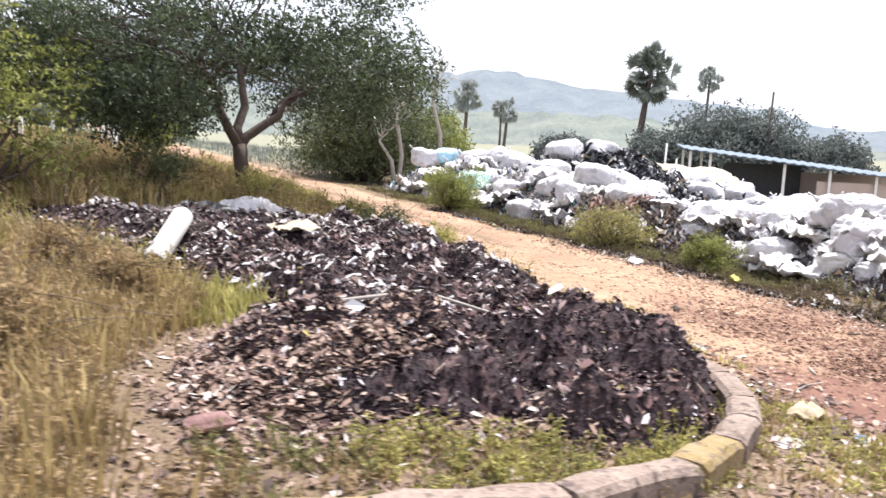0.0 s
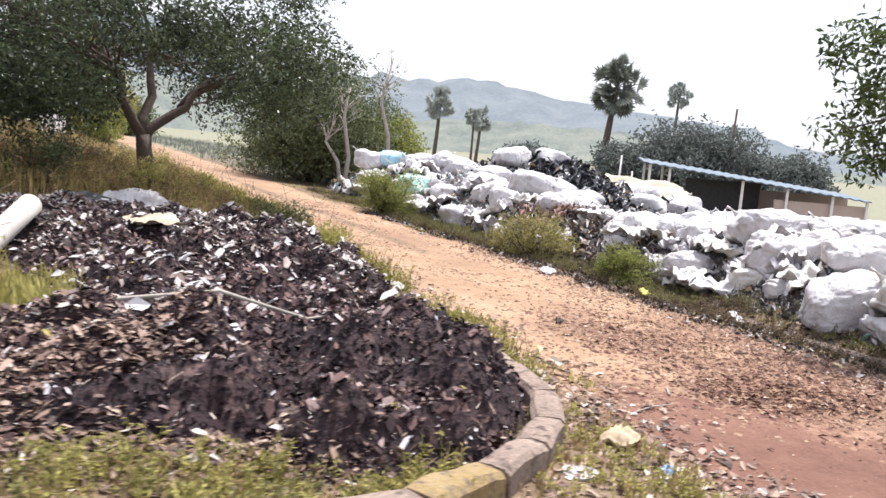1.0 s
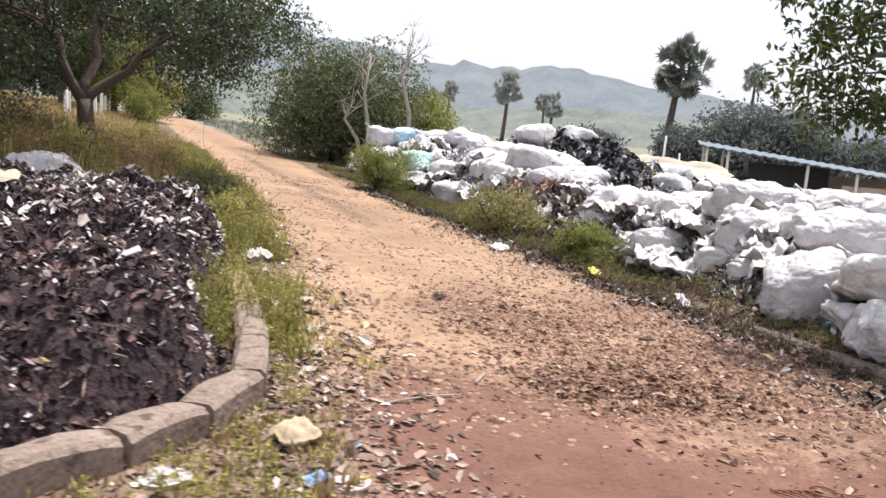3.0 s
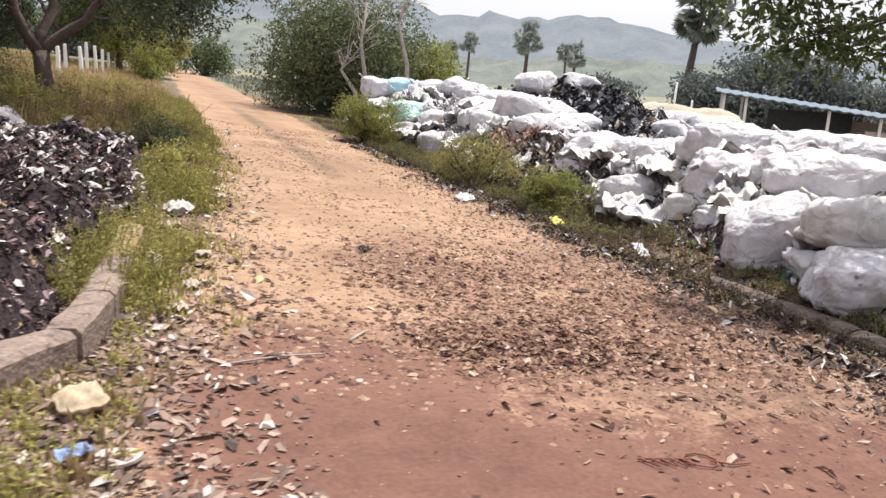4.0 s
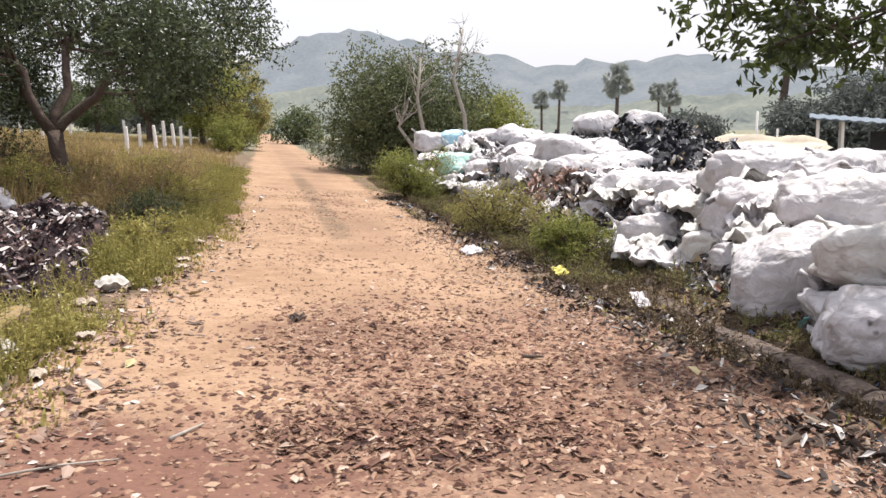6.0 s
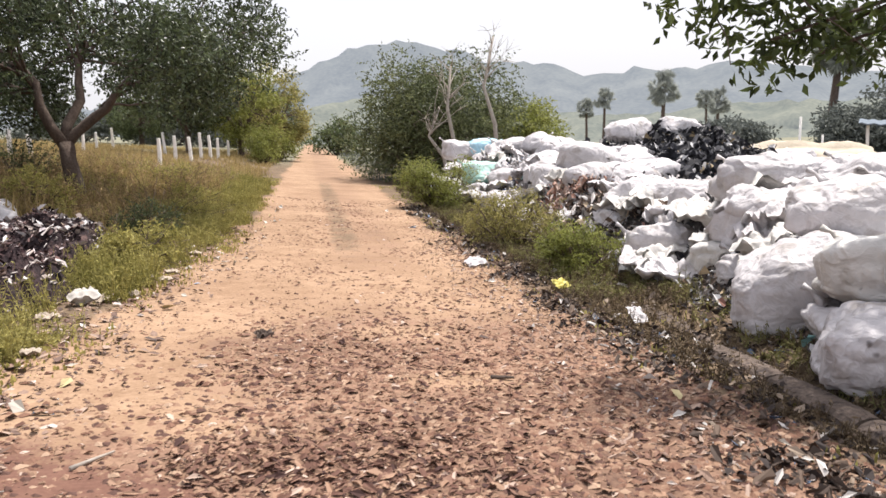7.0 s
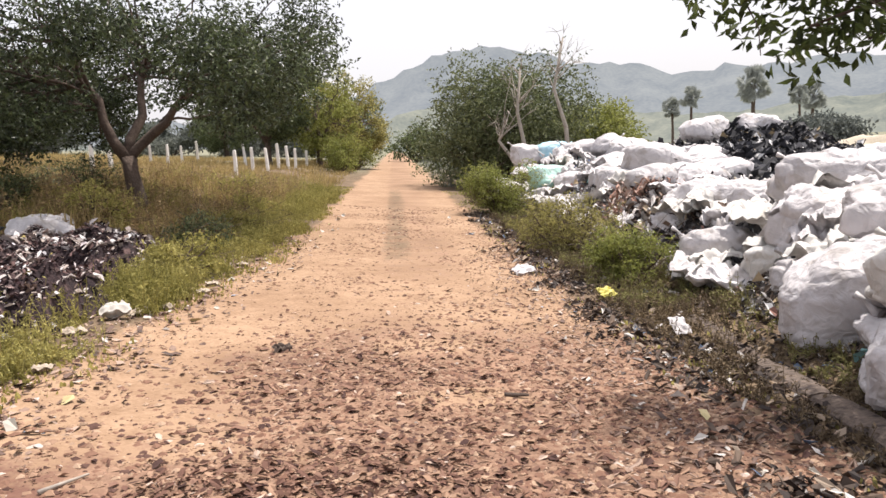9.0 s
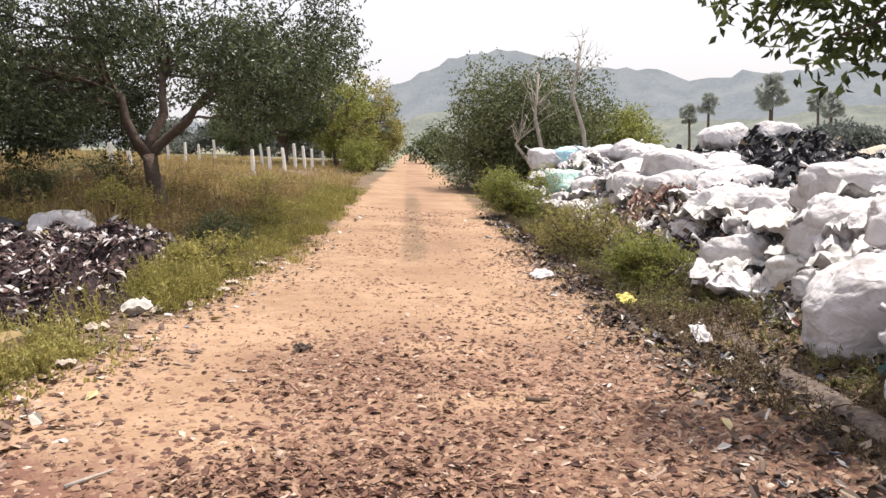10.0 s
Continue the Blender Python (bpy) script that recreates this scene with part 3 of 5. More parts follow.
def weeds(name, spots, mat, label, seed=6, leaf=0.035, per=26):
    """Leafy stalks: each spot (x, y, z, height) a thin stem with small leaves."""
    rng = random.Random(seed)
    v, f = [], []
    for x, y, z, h in spots:
        for _ in range(3):
            a = Vector((x + rng.uniform(-0.06, 0.06), y + rng.uniform(-0.06, 0.06), z - 0.02))
            d = Vector((rng.uniform(-0.4, 0.4), rng.uniform(-0.4, 0.4), 1)) * h * rng.uniform(0.6, 1.1)
            tube(v, f, [a, a + d], [0.004, 0.002], 3)
            for k in range(per // 3):
                add_leaf(v, f, a + d * rng.uniform(0.15, 1.0), rand_dir(rng, 0.7), rand_dir(rng), leaf * rng.uniform(0.6, 1.6), leaf * rng.uniform(0.2, 0.5))
    return tagged(mesh_object(name, v, f, mat), label, "weeds", kind="stuff")


def scraps(name, spots, mat, label, size, category, seed=8, tilt=0.5, long=1.6, curl=0.25):
    """Uncountable thin bits lying on a surface; spots: (x, y, z)."""
    rng = random.Random(seed)
    v, f = [], []
    for x, y, z in spots:
        a = rng.uniform(0, 6.283)
        s = size[0] + (size[1] - size[0]) * rng.random() ** 2.2
        ux, uy = math.cos(a), math.sin(a)
        l, w = s * rng.uniform(1, long), s * rng.uniform(0.3, 0.8)
        tz, tw = rng.uniform(-tilt, tilt), rng.uniform(-tilt, tilt)
        i = len(v)
        lift = 0.3 * abs(tz) * l + 0.3 * abs(tw) * w + 0.003
        for sx, sy, k in ((-0.5, -0.35, 0), (0.1, -0.5, curl), (0.5, -0.1, 0), (0.35, 0.45, curl * 0.6), (-0.25, 0.5, 0.1)):
            v.append((x + ux * l * sx - uy * w * sy, y + uy * l * sx + ux * w * sy, z + lift + tz * l * sx + tw * w * sy + k * s * rng.uniform(0, 1)))
        f.extend(((i, i + 1, i + 2), (i, i + 2, i + 3), (i, i + 3, i + 4)))
    return tagged(mesh_object(name, v, f, mat), label, category, kind="stuff")

# ---- burnt heap in its kerb ----
HX, HY = list(np.arange(-1.6, 5.0, 0.055)), list(np.arange(2.7, 13.8, 0.055))


def heap_top(x, y):
    h = heap_height(x, y)
    return ground_z(x, y) - 0.03 + h + (0.19 * noise.noise((x * 2.4, y * 2.4, 6.0)) + 0.06 * noise.noise((x * 5, y * 5, 4.0)) + 0.04 * noise.noise((x * 11, y * 11, 8.0))) * ss(0.02, 0.2, h)


heap = tagged(sheet("burnt_heap", HX, HY, heap_top, M_ASH, keep=lambda x, y: heap_height(x, y) > 0.012), "low heap of burnt leaves, ash and refuse", "refuse heap", kind="stuff")
rs = random.Random(31)


def charred(x, y):
    """Where the fire burnt hottest."""
    return max(1.2 - math.hypot((x - 3.1) / 1.1, (y - 4.75) / 0.75), 1.2 - math.hypot((x - 1.95) / 0.7, (y - 4.05) / 0.4), 0.38 + 1.5 * fbm(x, y, 0.75, 81.0)) + 0.35 * noise.noise((x * 3, y * 3, 1.0)) > 0.36


spots, black = [], []
while len(spots) + len(black) < 60000:
    x, y = rs.uniform(-1.5, 4.7), rs.uniform(2.8, 13.5)
    if heap_height(x, y) > 0.03:
        (black if charred(x, y) and rs.random() < 0.85 else spots).append((x, y, heap_top(x, y)))
scraps("burnt_scraps", spots, P_HEAP, "scorched leaves, paper and plastic on the heap", (0.01, 0.062), "refuse", 41, 0.8)
scraps("charred_scraps", black, P_CHAR, "black charred leaves on the heap", (0.008, 0.05), "refuse", 42, 0.8)

# kerb stones
KERB = ((-0.6, 2.8), (0.3, 2.8), (1.1, 2.77), (1.95, 2.76), (2.8, 2.95), (3.3, 3.2), (3.75, 3.52), (4.1, 3.88), (4.42, 4.4), (4.55, 5.1), (4.64, 6.0), (4.70, 7.1))
kerb_left = tagged(new("kerb"), "low curved kerb of weathered concrete stones", "kerb", kind="structure")


def kerb_stone(parent, a, b, w, h, mat, sink=0.15, tip=0.0):
    """One kerb stone with worn, bevelled edges between two ground points."""
    a, b = Vector(a), Vector(b)
    d = (b - a)
    u = Vector((d.x, d.y, 0)).normalized()
    s = Vector((-u.y, u.x, 0))
    prof = ((-w / 2, -sink), (-w / 2, h - 0.035), (-w / 2 + 0.03, h - 0.006), (0, h), (w / 2 - 0.03, h - 0.008), (w / 2, h - 0.04), (w / 2, -sink))
    v, f, rows = [], [], 6
    for i in range(rows + 1):
        t = i / rows
        end = 0.012 if i in (0, rows) else 0.0
        c = a.lerp(b, t)
        for px, pz in prof:
            n = 0.014 * noise.noise((c.x * 4 + px * 9, c.y * 4, pz * 9))
            v.append(c + s * (px * (1 - end * 2) + n) + Vector((0, 0, pz - end + n + tip * px)))
    k = len(prof)
    for i in range(rows):
        for j in range(k - 1):
            f.append((i * k + j, (i + 1) * k + j, (i + 1) * k + j + 1, i * k + j + 1))
    f.append(tuple(range(k)))
    f.append(tuple(rows * k + j for j in reversed(range(k))))
    return mesh_object("kerb_stone", v, f, mat, parent, False)


for i in range(len(KERB) - 1):
    (x0, y0), (x1, y1) = KERB[i], KERB[i + 1]
    gap = 0.012 / math.hypot(x1 - x0, y1 - y0)
    p0 = (x0 + (x1 - x0) * gap, y0 + (y1 - y0) * gap)
    p1 = (x1 - (x1 - x0) * gap, y1 - (y1 - y0) * gap)
    st = kerb_stone(kerb_left, (*p0, base_ground(*p0) - 0.02), (*p1, base_ground(*p1) - 0.02), 0.2, 0.2, M_KERB_Y if i in (1, 4, 10) else M_KERB, tip=0.0)
    tagged(st, "faded yellow painted kerb stone" if i in (1, 4, 10) else "weathered grey kerb stone")
kerb_right = tagged(new("kerb"), "half buried concrete kerb beside the sacks", "kerb", kind="structure")
for i in range(9):
    y0 = 0.2 + i * 1.0
    p0, p1 = (10.28 + 0.03 * math.sin(i), y0 + 0.015), (10.28 + 0.03 * math.sin(i + 1), y0 + 0.985)
    a, b = (0.02, 0.0, 0.035, 0.01, 0.05, 0.0, 0.03, 0.06, 0.03)[i], (0.0, 0.03, 0.01, 0.045, 0.0, 0.03, 0.06, 0.03, 0.09)[i]
    kerb_stone(kerb_right, (*p0, base_ground(*p0) - 0.03 - a), (*p1, base_ground(*p1) - 0.03 - b), 0.2, 0.12, M_KERB_D, tip=-0.1)

# ---- sack pile ----
PX, PY = list(np.arange(10.3, 27.5, 0.22)), list(np.arange(-3, 31, 0.22))


def pile_top(x, y):
    h = pile_height(x, y)
    return ground_z(x, y) - 0.06 + h * 0.93 + 0.16 * fbm(x, y, 1.2, 5.0) * ss(0.05, 0.5, h)


tagged(sheet("refuse_pile", PX, PY, pile_top, M_CORE, keep=lambda x, y: pile_height(x, y) > 0.02), "long mound of mixed plastic refuse under the sacks", "refuse pile", kind="stuff")


def sack(x, y, z, w, d, h, yaw, seed, mat, label, slump=0.0):
    """A stuffed woven sack: a swollen, wrinkled pillow with pinched corners and a tied mouth."""
    rng = random.Random(seed)
    o = Vector((rng.uniform(0, 99), rng.uniform(0, 99), rng.uniform(0, 99)))
    root = tagged(new("sack"), label, "sack", "sacks on the refuse pile")
    root.matrix_basis = pose(x, y, z, rng.uniform(-9, 9), rng.uniform(-9, 9) + slump, yaw)
    w, d, h = w * 1.1, d * 1.12, h * 1.16
    nu, nv, v, f = (72, 41, [], []) if y < 14 else (34, 19, [], [])
    sq = rng.uniform(0.55, 0.8)
    tx, ty = rng.uniform(-0.22, 0.22), rng.uniform(-0.2, 0.2)
    for j in range(nv):
        ph = math.pi * j / (nv - 1)
        s = math.sin(ph) ** 0.85
        for i in range(nu):
            th = 2 * math.pi * i / nu
            c0, s0 = math.cos(th), math.sin(th)
            ox, oy = math.copysign(abs(c0) ** sq, c0), math.copysign(abs(s0) ** sq, s0)
            px, py = ox * s, oy * s
            puff = (max(0.0, 1 - abs(px) ** 2.4) * max(0.0, 1 - abs(py) ** 2.4)) ** 0.42
            lens = 0.5 * puff + 0.5 * abs(math.cos(ph)) ** 0.75
            pz = -math.copysign(lens, math.cos(ph))
            rim = s ** 5
            pucker = rim * noise.noise((c0 * 5.5 + o.x, s0 * 5.5 + o.y, 1.0))
            q = Vector((px * w / 2 * (1 - 0.07 * rim * abs(pucker)), py * d / 2 * (1 - 0.07 * rim), pz * h / 2 + 0.06 * pucker * h))
            lump = noise.noise(q * 1.4 + o) * 0.2 + noise.noise(q * 2.9 + o) * 0.07
            n1 = noise.noise(Vector((q.x * 1.1 + q.z, q.y * 3.8, q.z * 3.2)) + o)
            n2 = noise.noise(Vector((q.x * 3.6, q.y * 1.4 + q.x, q.z * 1.6)) - o)
            n3 = noise.noise(Vector((q.x * 5.5 + q.y * 3, q.y * 2.5, q.z * 8.0)) + o)
            n4 = noise.noise(Vector((q.x * 2.6 + q.z * 1.5, q.y * 2.6 - q.z, q.z * 2.2)) + o * 2)
            ridge = (0.5 - abs(n1)) * 0.12 + (0.5 - abs(n2)) * 0.09 + (0.4 - abs(n4)) * 0.12
            crease = ridge - 0.1 - 0.045 * max(0.0, 1 - abs(n3) * 4) + 0.03 * abs(noise.noise(Vector((q.x * 9, q.y * 4, q.z * 6)) + o))
            k = 1 + (lump + crease) / max(0.55, min(w, h))
            q = Vector((q.x * k * (1 + ty * pz), q.y * k * (1 - ty * pz), q.z * k * (1 + tx * px)))
            if q.z < 0:
                q.z *= 0.8
            v.append(q)
    for j in range(nv - 1):
        for i in range(nu):
            a, b = j * nu + i, j * nu + (i + 1) % nu
            f.append((a, b, b + nu, a + nu))
    body = mesh_object("body", v, f, mat, root, True)
    vm, fm = [], []
    s = rng.choice((-1, 1))
    p = Vector((s * w * 0.34, d * 0.2, h * 0.33))
    tube(vm, fm, [p, p + Vector((s * 0.06, 0.01, 0.05)), p + Vector((s * 0.1, 0.02, 0.09)), p + Vector((s * 0.17, 0.03, 0.12))], [0.06, 0.022, 0.014, 0.03], 9)
    mesh_object("tied_mouth", vm, fm, mat, body, True)
    return root


def slab(name, x, y, z, w, d, h, yaw, tilt, mat, label, category, seed, crumple=0.05):
    """A crumpled flat thing: a grid slab with lumps and rounded rim."""
    rng = random.Random(seed)
    n, v, f = 16, [], []
    o = rng.uniform(0, 50)
    for side in (1, -1):
        for j in range(n + 1):
            for i in range(n + 1):
                px, py = i / n * 2 - 1, j / n * 2 - 1
                e = 1 - max(abs(px), abs(py)) ** 4
                k = 1 + 0.12 * noise.noise((px * 1.5 + o, py * 1.5, 3.0))
                v.append((px * w / 2 * k, py * d / 2 * k, side * h / 2 * e + crumple * noise.noise((px * 2 + o, py * 2, 1.0)) + crumple * 0.6 * abs(noise.noise((px * 4 + o, py * 4, 1.0)))))
    m = (n + 1) * (n + 1)
    for j in range(n):
        for i in range(n):
            a = j * (n + 1) + i
            f.append((a, a + 1, a + n + 2, a + n + 1))
            f.append((m + a, m + a + n + 1, m + a + n + 2, m + a + 1))
    for i in range(n):
        f.append((i + 1, i, m + i, m + i + 1))
        a = n * (n + 1) + i
        f.append((a, a + 1, m + a + 1, m + a))
        f.append((i * (n + 1), (i + 1) * (n + 1), m + (i + 1) * (n + 1), m + i * (n + 1)))
        a = i * (n + 1) + n
        f.append((a + n + 1, a, m + a, m + a + n + 1))
    ob = mesh_object(name, v, f, mat, None, True)
    ob.matrix_basis = pose(x, y, z, tilt, 0, yaw)
    return tagged(ob, label, category)


NEAR = ((11.75, 8.85, 0.08, 1.25, 0.9, 0.66, -34), (11.85, 7.30, 0.26, 1.25, 0.9, 0.62, -42), (11.14, 7.12, -0.34, 1.15, 0.85, 0.86, -30),
        (11.2, 6.3, -0.03, 0.95, 0.8, 0.55, -48), (10.8, 5.7, -0.44, 0.9, 0.75, 0.58, -36), (11.1, 6.45, -0.5, 0.7, 0.6, 0.4, -20), (12.95, 8.5, 0.42, 1.5, 1.0, 0.55, -40))
MIDDLE = ((12.3, 9.6, 0.42, 1.35, 1.0, 0.62, -32), (11.85, 12.4, -0.1, 1.25, 0.9, 0.85, -24), (11.35, 10.35, -0.42, 1.05, 0.8, 0.6, -38), (11.4, 9.0, -0.35, 0.75, 0.6, 0.4, -45),
          (12.9, 17.6, 0.45, 1.25, 0.9, 0.7, -30), (12.1, 15.3, 0.2, 0.85, 0.7, 0.5, -20), (12.3, 11.75, 0.06, 1.05, 0.85, 0.55, -40), (12.0, 10.85, 0.12, 0.9, 0.7, 0.5, -28),
          (11.4, 8.3, -0.38, 0.8, 0.6, 0.4, -36), (12.5, 12.9, -0.12, 1.0, 0.8, 0.5, -30))
FAR = ((16.5, 24.6, 0.98, 1.35, 1.0, 0.75, 10), (18.1, 24.4, 1.06, 1.3, 1.0, 0.65, 20), (11.5, 25.4, 0.62, 0.95, 0.8, 0.65, 15), (13.6, 24.0, 0.72, 0.95, 0.8, 0.6, 15),
       (12.1, 20.6, -0.1, 0.95, 0.8, 0.6, 25), (12.5, 19.7, 0.3, 1.0, 0.8, 0.6, 5), (12.15, 17.6, 0.0, 1.1, 0.8, 0.65, 35), (13.6, 21.0, 0.5, 1.0, 0.8, 0.5, 0), (12.3, 21.8, 0.15, 0.95, 0.8, 0.55, 20))
k = 100
for group, label in ((NEAR, "big stuffed white woven sack, dusty and spotted"), (MIDDLE, "white woven sack slumped on the refuse pile"), (FAR, "white plastic sack on the far pile")):
    for x, y, z, w, d, h, yaw in group:
        k += 1
        sack(x, y, z, w, d, h, yaw, k, M_SACK_G if k in (104, 111) else M_SACK, label if k not in (104, 111) else "dusty grey woven sack with a dark seam")
sack(12.35, 25.25, 0.6, 1.0, 0.8, 0.66, 10, 201, M_SACK_B, "pale blue plastic sack")
sack(12.85, 24.6, 0.55, 1.15, 0.8, 0.75, 20, 203, M_SACK, "bulging white plastic sack beside the blue one")
sack(11.35, 21.5, 0.08, 0.95, 0.8, 0.62, 20, 202, M_SACK_T, "translucent sea green plastic sack")
rb = random.Random(77)


def in_black(x, y):
    """The stretch of bare black refuse that climbs to the far mound."""
    t = min(1.0, max(0.0, ((x - 12.9) * 5.9 + (y - 14.2) * 9.8) / 130.8))
    return math.hypot(x - 12.9 - 5.9 * t, y - 14.2 - 9.8 * t) < 0.3 + 1.6 * t


placed = [(p[0], p[1]) for p in NEAR + MIDDLE + FAR]
tries = 0
while len(placed) < 150 and tries < 6000:
    tries += 1
    x, y = rb.uniform(10.9, 22), rb.uniform(2.0, 26.5)
    h = pile_height(x, y)
    if h < 0.2 or in_black(x, y) or min(math.hypot(x - a, y - b) for a, b in placed) < 0.66:
        continue
    if x < 12.7 and 12.9 < y < 17.2 and rb.random() < 0.93:
        continue
    placed.append((x, y))
    s = rb.choice((0.6, 0.75, 0.9, 1.05, 1.25, 1.4)) * rb.uniform(0.9, 1.1) * (0.8 if x < 11.6 else 1.0)
    sack(x, y, pile_top(x, y) + 0.06 * s, s, s * 0.75, s * 0.55, rb.uniform(-75, 15), 300 + tries, M_SACK if rb.random() < 0.88 else M_SACK_G, "white woven sack thrown on the refuse pile", rb.uniform(-12, 12))
spots = []
while len(spots) < 30000:
    x, y = rb.uniform(10.4, 23), rb.uniform(1, 30)
    if pile_height(x, y) > 0.03 and (x < 13 or rb.random() < 0.5):
        spots.append((x, y, pile_top(x, y) + 0.02))
scraps("plastic_scraps", spots, P_TRASH, "torn plastic, rags and packaging among the sacks", (0.02, 0.11), "refuse", 43, 1.3, 1.8, 0.9)
spots = []
while len(spots) < 8000:
    t = rb.random() ** 0.4
    x, y = 12.9 + 5.2 * t + rb.gauss(0, 0.3 + 1.05 * t), 14.2 + 10.0 * t + rb.gauss(0, 0.3 + 0.9 * t)
    spots.append((x, y, pile_top(x, y) + rb.uniform(0.0, 0.1 + 0.18 * t)))
scraps("black_scraps", spots, P_BLACK, "black tyre rubber and plastic parts in a heap", (0.05, 0.24), "refuse", 44, 1.0, 1.7, 0.7)

# ---- trees and bushes ----
crown_tree("tree", 3.34, 15.3, 6.0, 3.9, 1.3, 51, "dark spreading tree with a forked trunk in tall grass", M_LEAF_T, 230, 0.085, 520, 1.05, (-0.1, 0.05), trunk_r=0.14, single=True, dome=True, shift=(-0.35, 0.3), stems=3)
for i, (x, y, h, r, b) in enumerate(((1.3, 44, 6.4, 3.2, 1.3), (5.0, 51, 5.4, 2.4, 0.3), (-3.5, 58, 3.2, 2.4, 0.6), (4.9, 62, 5.2, 2.6, 0.2), (3.6, 47, 5.4, 2.6, 0.9), (-6, 33, 4.3, 3.0, 1.4), (-12, 38, 4.6, 3.4, 1.4), (-9, 27, 3.6, 2.6, 1.4), (-16, 50, 5.0, 4, 1.0))):
    crown_tree("tree", x, y, h, r, b, 60 + i, "leafy roadside tree behind the white posts", (M_LEAF, M_OLIVE, M_LEAF, M_LEAF, M_LEAF2)[i % 5], 60, 0.17, 250 if i < 5 else 150)
shrub("bush", 11.9, 32.0, 6.2, 4.2, 71, "large dark green scrub bush behind the pile", M_LEAF3, 0.14, 42000, 60)
shrub("bush", 15.6, 34, 4.0, 3.2, 72, "bright green leafy bush", M_LEAF2, 0.14, 15000, 24)
shrub("bush", 9.7, 76, 4.4, 3.6, 73, "hazy green bush at the end of the road", M_LEAF, 0.3, 3500, 16)
shrub("bush", 9.95, 20.2, 2.0, 1.0, 74, "low green roadside bush", M_LEAF2, 0.055, 10000, 30)
shrub("bush", 10.2, 13.4, 1.8, 0.8, 75, "low olive bush at the road's edge", M_OLIVE, 0.045, 8500, 34)
shrub("bush", 10.4, 10.75, 1.05, 0.58, 76, "small green bush before the sacks", M_LEAF2, 0.04, 9000, 24)
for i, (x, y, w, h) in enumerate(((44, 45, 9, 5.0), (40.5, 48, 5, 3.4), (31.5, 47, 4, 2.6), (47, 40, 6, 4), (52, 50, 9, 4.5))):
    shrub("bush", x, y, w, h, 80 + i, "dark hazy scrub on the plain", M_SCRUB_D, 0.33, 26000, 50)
palm(40.5, 51.0, 6.4, 2.5, 91, 0.9, False)
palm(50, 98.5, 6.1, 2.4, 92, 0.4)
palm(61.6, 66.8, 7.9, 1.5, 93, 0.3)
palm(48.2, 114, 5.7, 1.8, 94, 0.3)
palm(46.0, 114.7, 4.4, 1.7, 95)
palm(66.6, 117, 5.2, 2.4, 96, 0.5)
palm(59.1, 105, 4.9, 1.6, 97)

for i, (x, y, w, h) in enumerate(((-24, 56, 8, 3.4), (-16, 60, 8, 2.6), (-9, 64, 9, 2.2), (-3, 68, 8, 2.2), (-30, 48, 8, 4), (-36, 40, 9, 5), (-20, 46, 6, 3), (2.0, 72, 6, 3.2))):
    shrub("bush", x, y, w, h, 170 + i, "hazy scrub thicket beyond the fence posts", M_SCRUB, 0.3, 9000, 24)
shrub("bush", 5.0, 43, 2.0, 1.7, 180, "yellow green bush at the road's edge", M_LEAF2, 0.1, 5000, 16)
shrub("bush", 5.3, 50, 2.2, 1.8, 181, "yellow green bush at the road's edge", M_LEAF2, 0.12, 4000, 14)
# bare trees behind the pile
def bare_tree(x, y, paths, seed, label):
    rng = random.Random(seed)
    root = tagged(new("dead_tree"), label, "dead tree")
    root.location = (x, y, ground_z(x, y))
    v, f = [], []
    for pts, r in paths:
        pts = [Vector(p) for p in pts]
        n = len(pts)
        tube(v, f, pts, [r * (1 - 0.7 * i / (n - 1)) for i in range(n)], 7)
        for _ in range(10):
            q = pts[-1].lerp(pts[-2], rng.random())
            d = (pts[-1] - pts[-2]).normalized() + rand_dir(rng) * 0.8
            e = q + d * rng.uniform(0.4, 1.0)
            tube(v, f, bent(rng, q, e, 3, 0.06), [r * 0.28, r * 0.2, r * 0.12, 0.004], 4)
            for _ in range(3):
                tube(v, f, bent(rng, e, e + (d + rand_dir(rng)).normalized() * 0.5, 2, 0.04), [r * 0.12, r * 0.08, 0.003], 3)
    mesh_object("trunk", v, f, M_DEAD, root, True)
    return root


bare_tree(11.6, 28.6, ((((0.2, 0, -0.2), (0.0, 0, 1.0), (-0.5, 0, 1.7), (-0.2, 0, 2.4)), 0.09), (((0.25, 0, -0.2), (0.4, 0, 1.2), (0.15, 0, 2.6), (0.3, 0, 4.0)), 0.1)), 101, "bleached dead tree with forked stems")
bare_tree(13.1, 27.9, ((((0.2, 0, -0.2), (0.1, 0, 2.2), (-0.25, 0, 3.4), (0.1, 0, 5.0)), 0.09),), 102, "slender bare tree against the sky")

# ---- fence posts ----
rf = random.Random(12)
POSTS = ((-10.1, 38.5), (-7.5, 36.6), (-1.1, 26.0), (-0.5, 25.8), (-4.2, 42.8), (-2.5, 39.4), (-3.2, 44.8), (-2.9, 47.0), (2.2, 30.2), (0.5, 41.9), (2.1, 34.3), (2.6, 34.8), (2.6, 38.0), (2.9, 38.9), (3.1, 40.0), (3.2, 44), (3.4, 48), (3.5, 52))


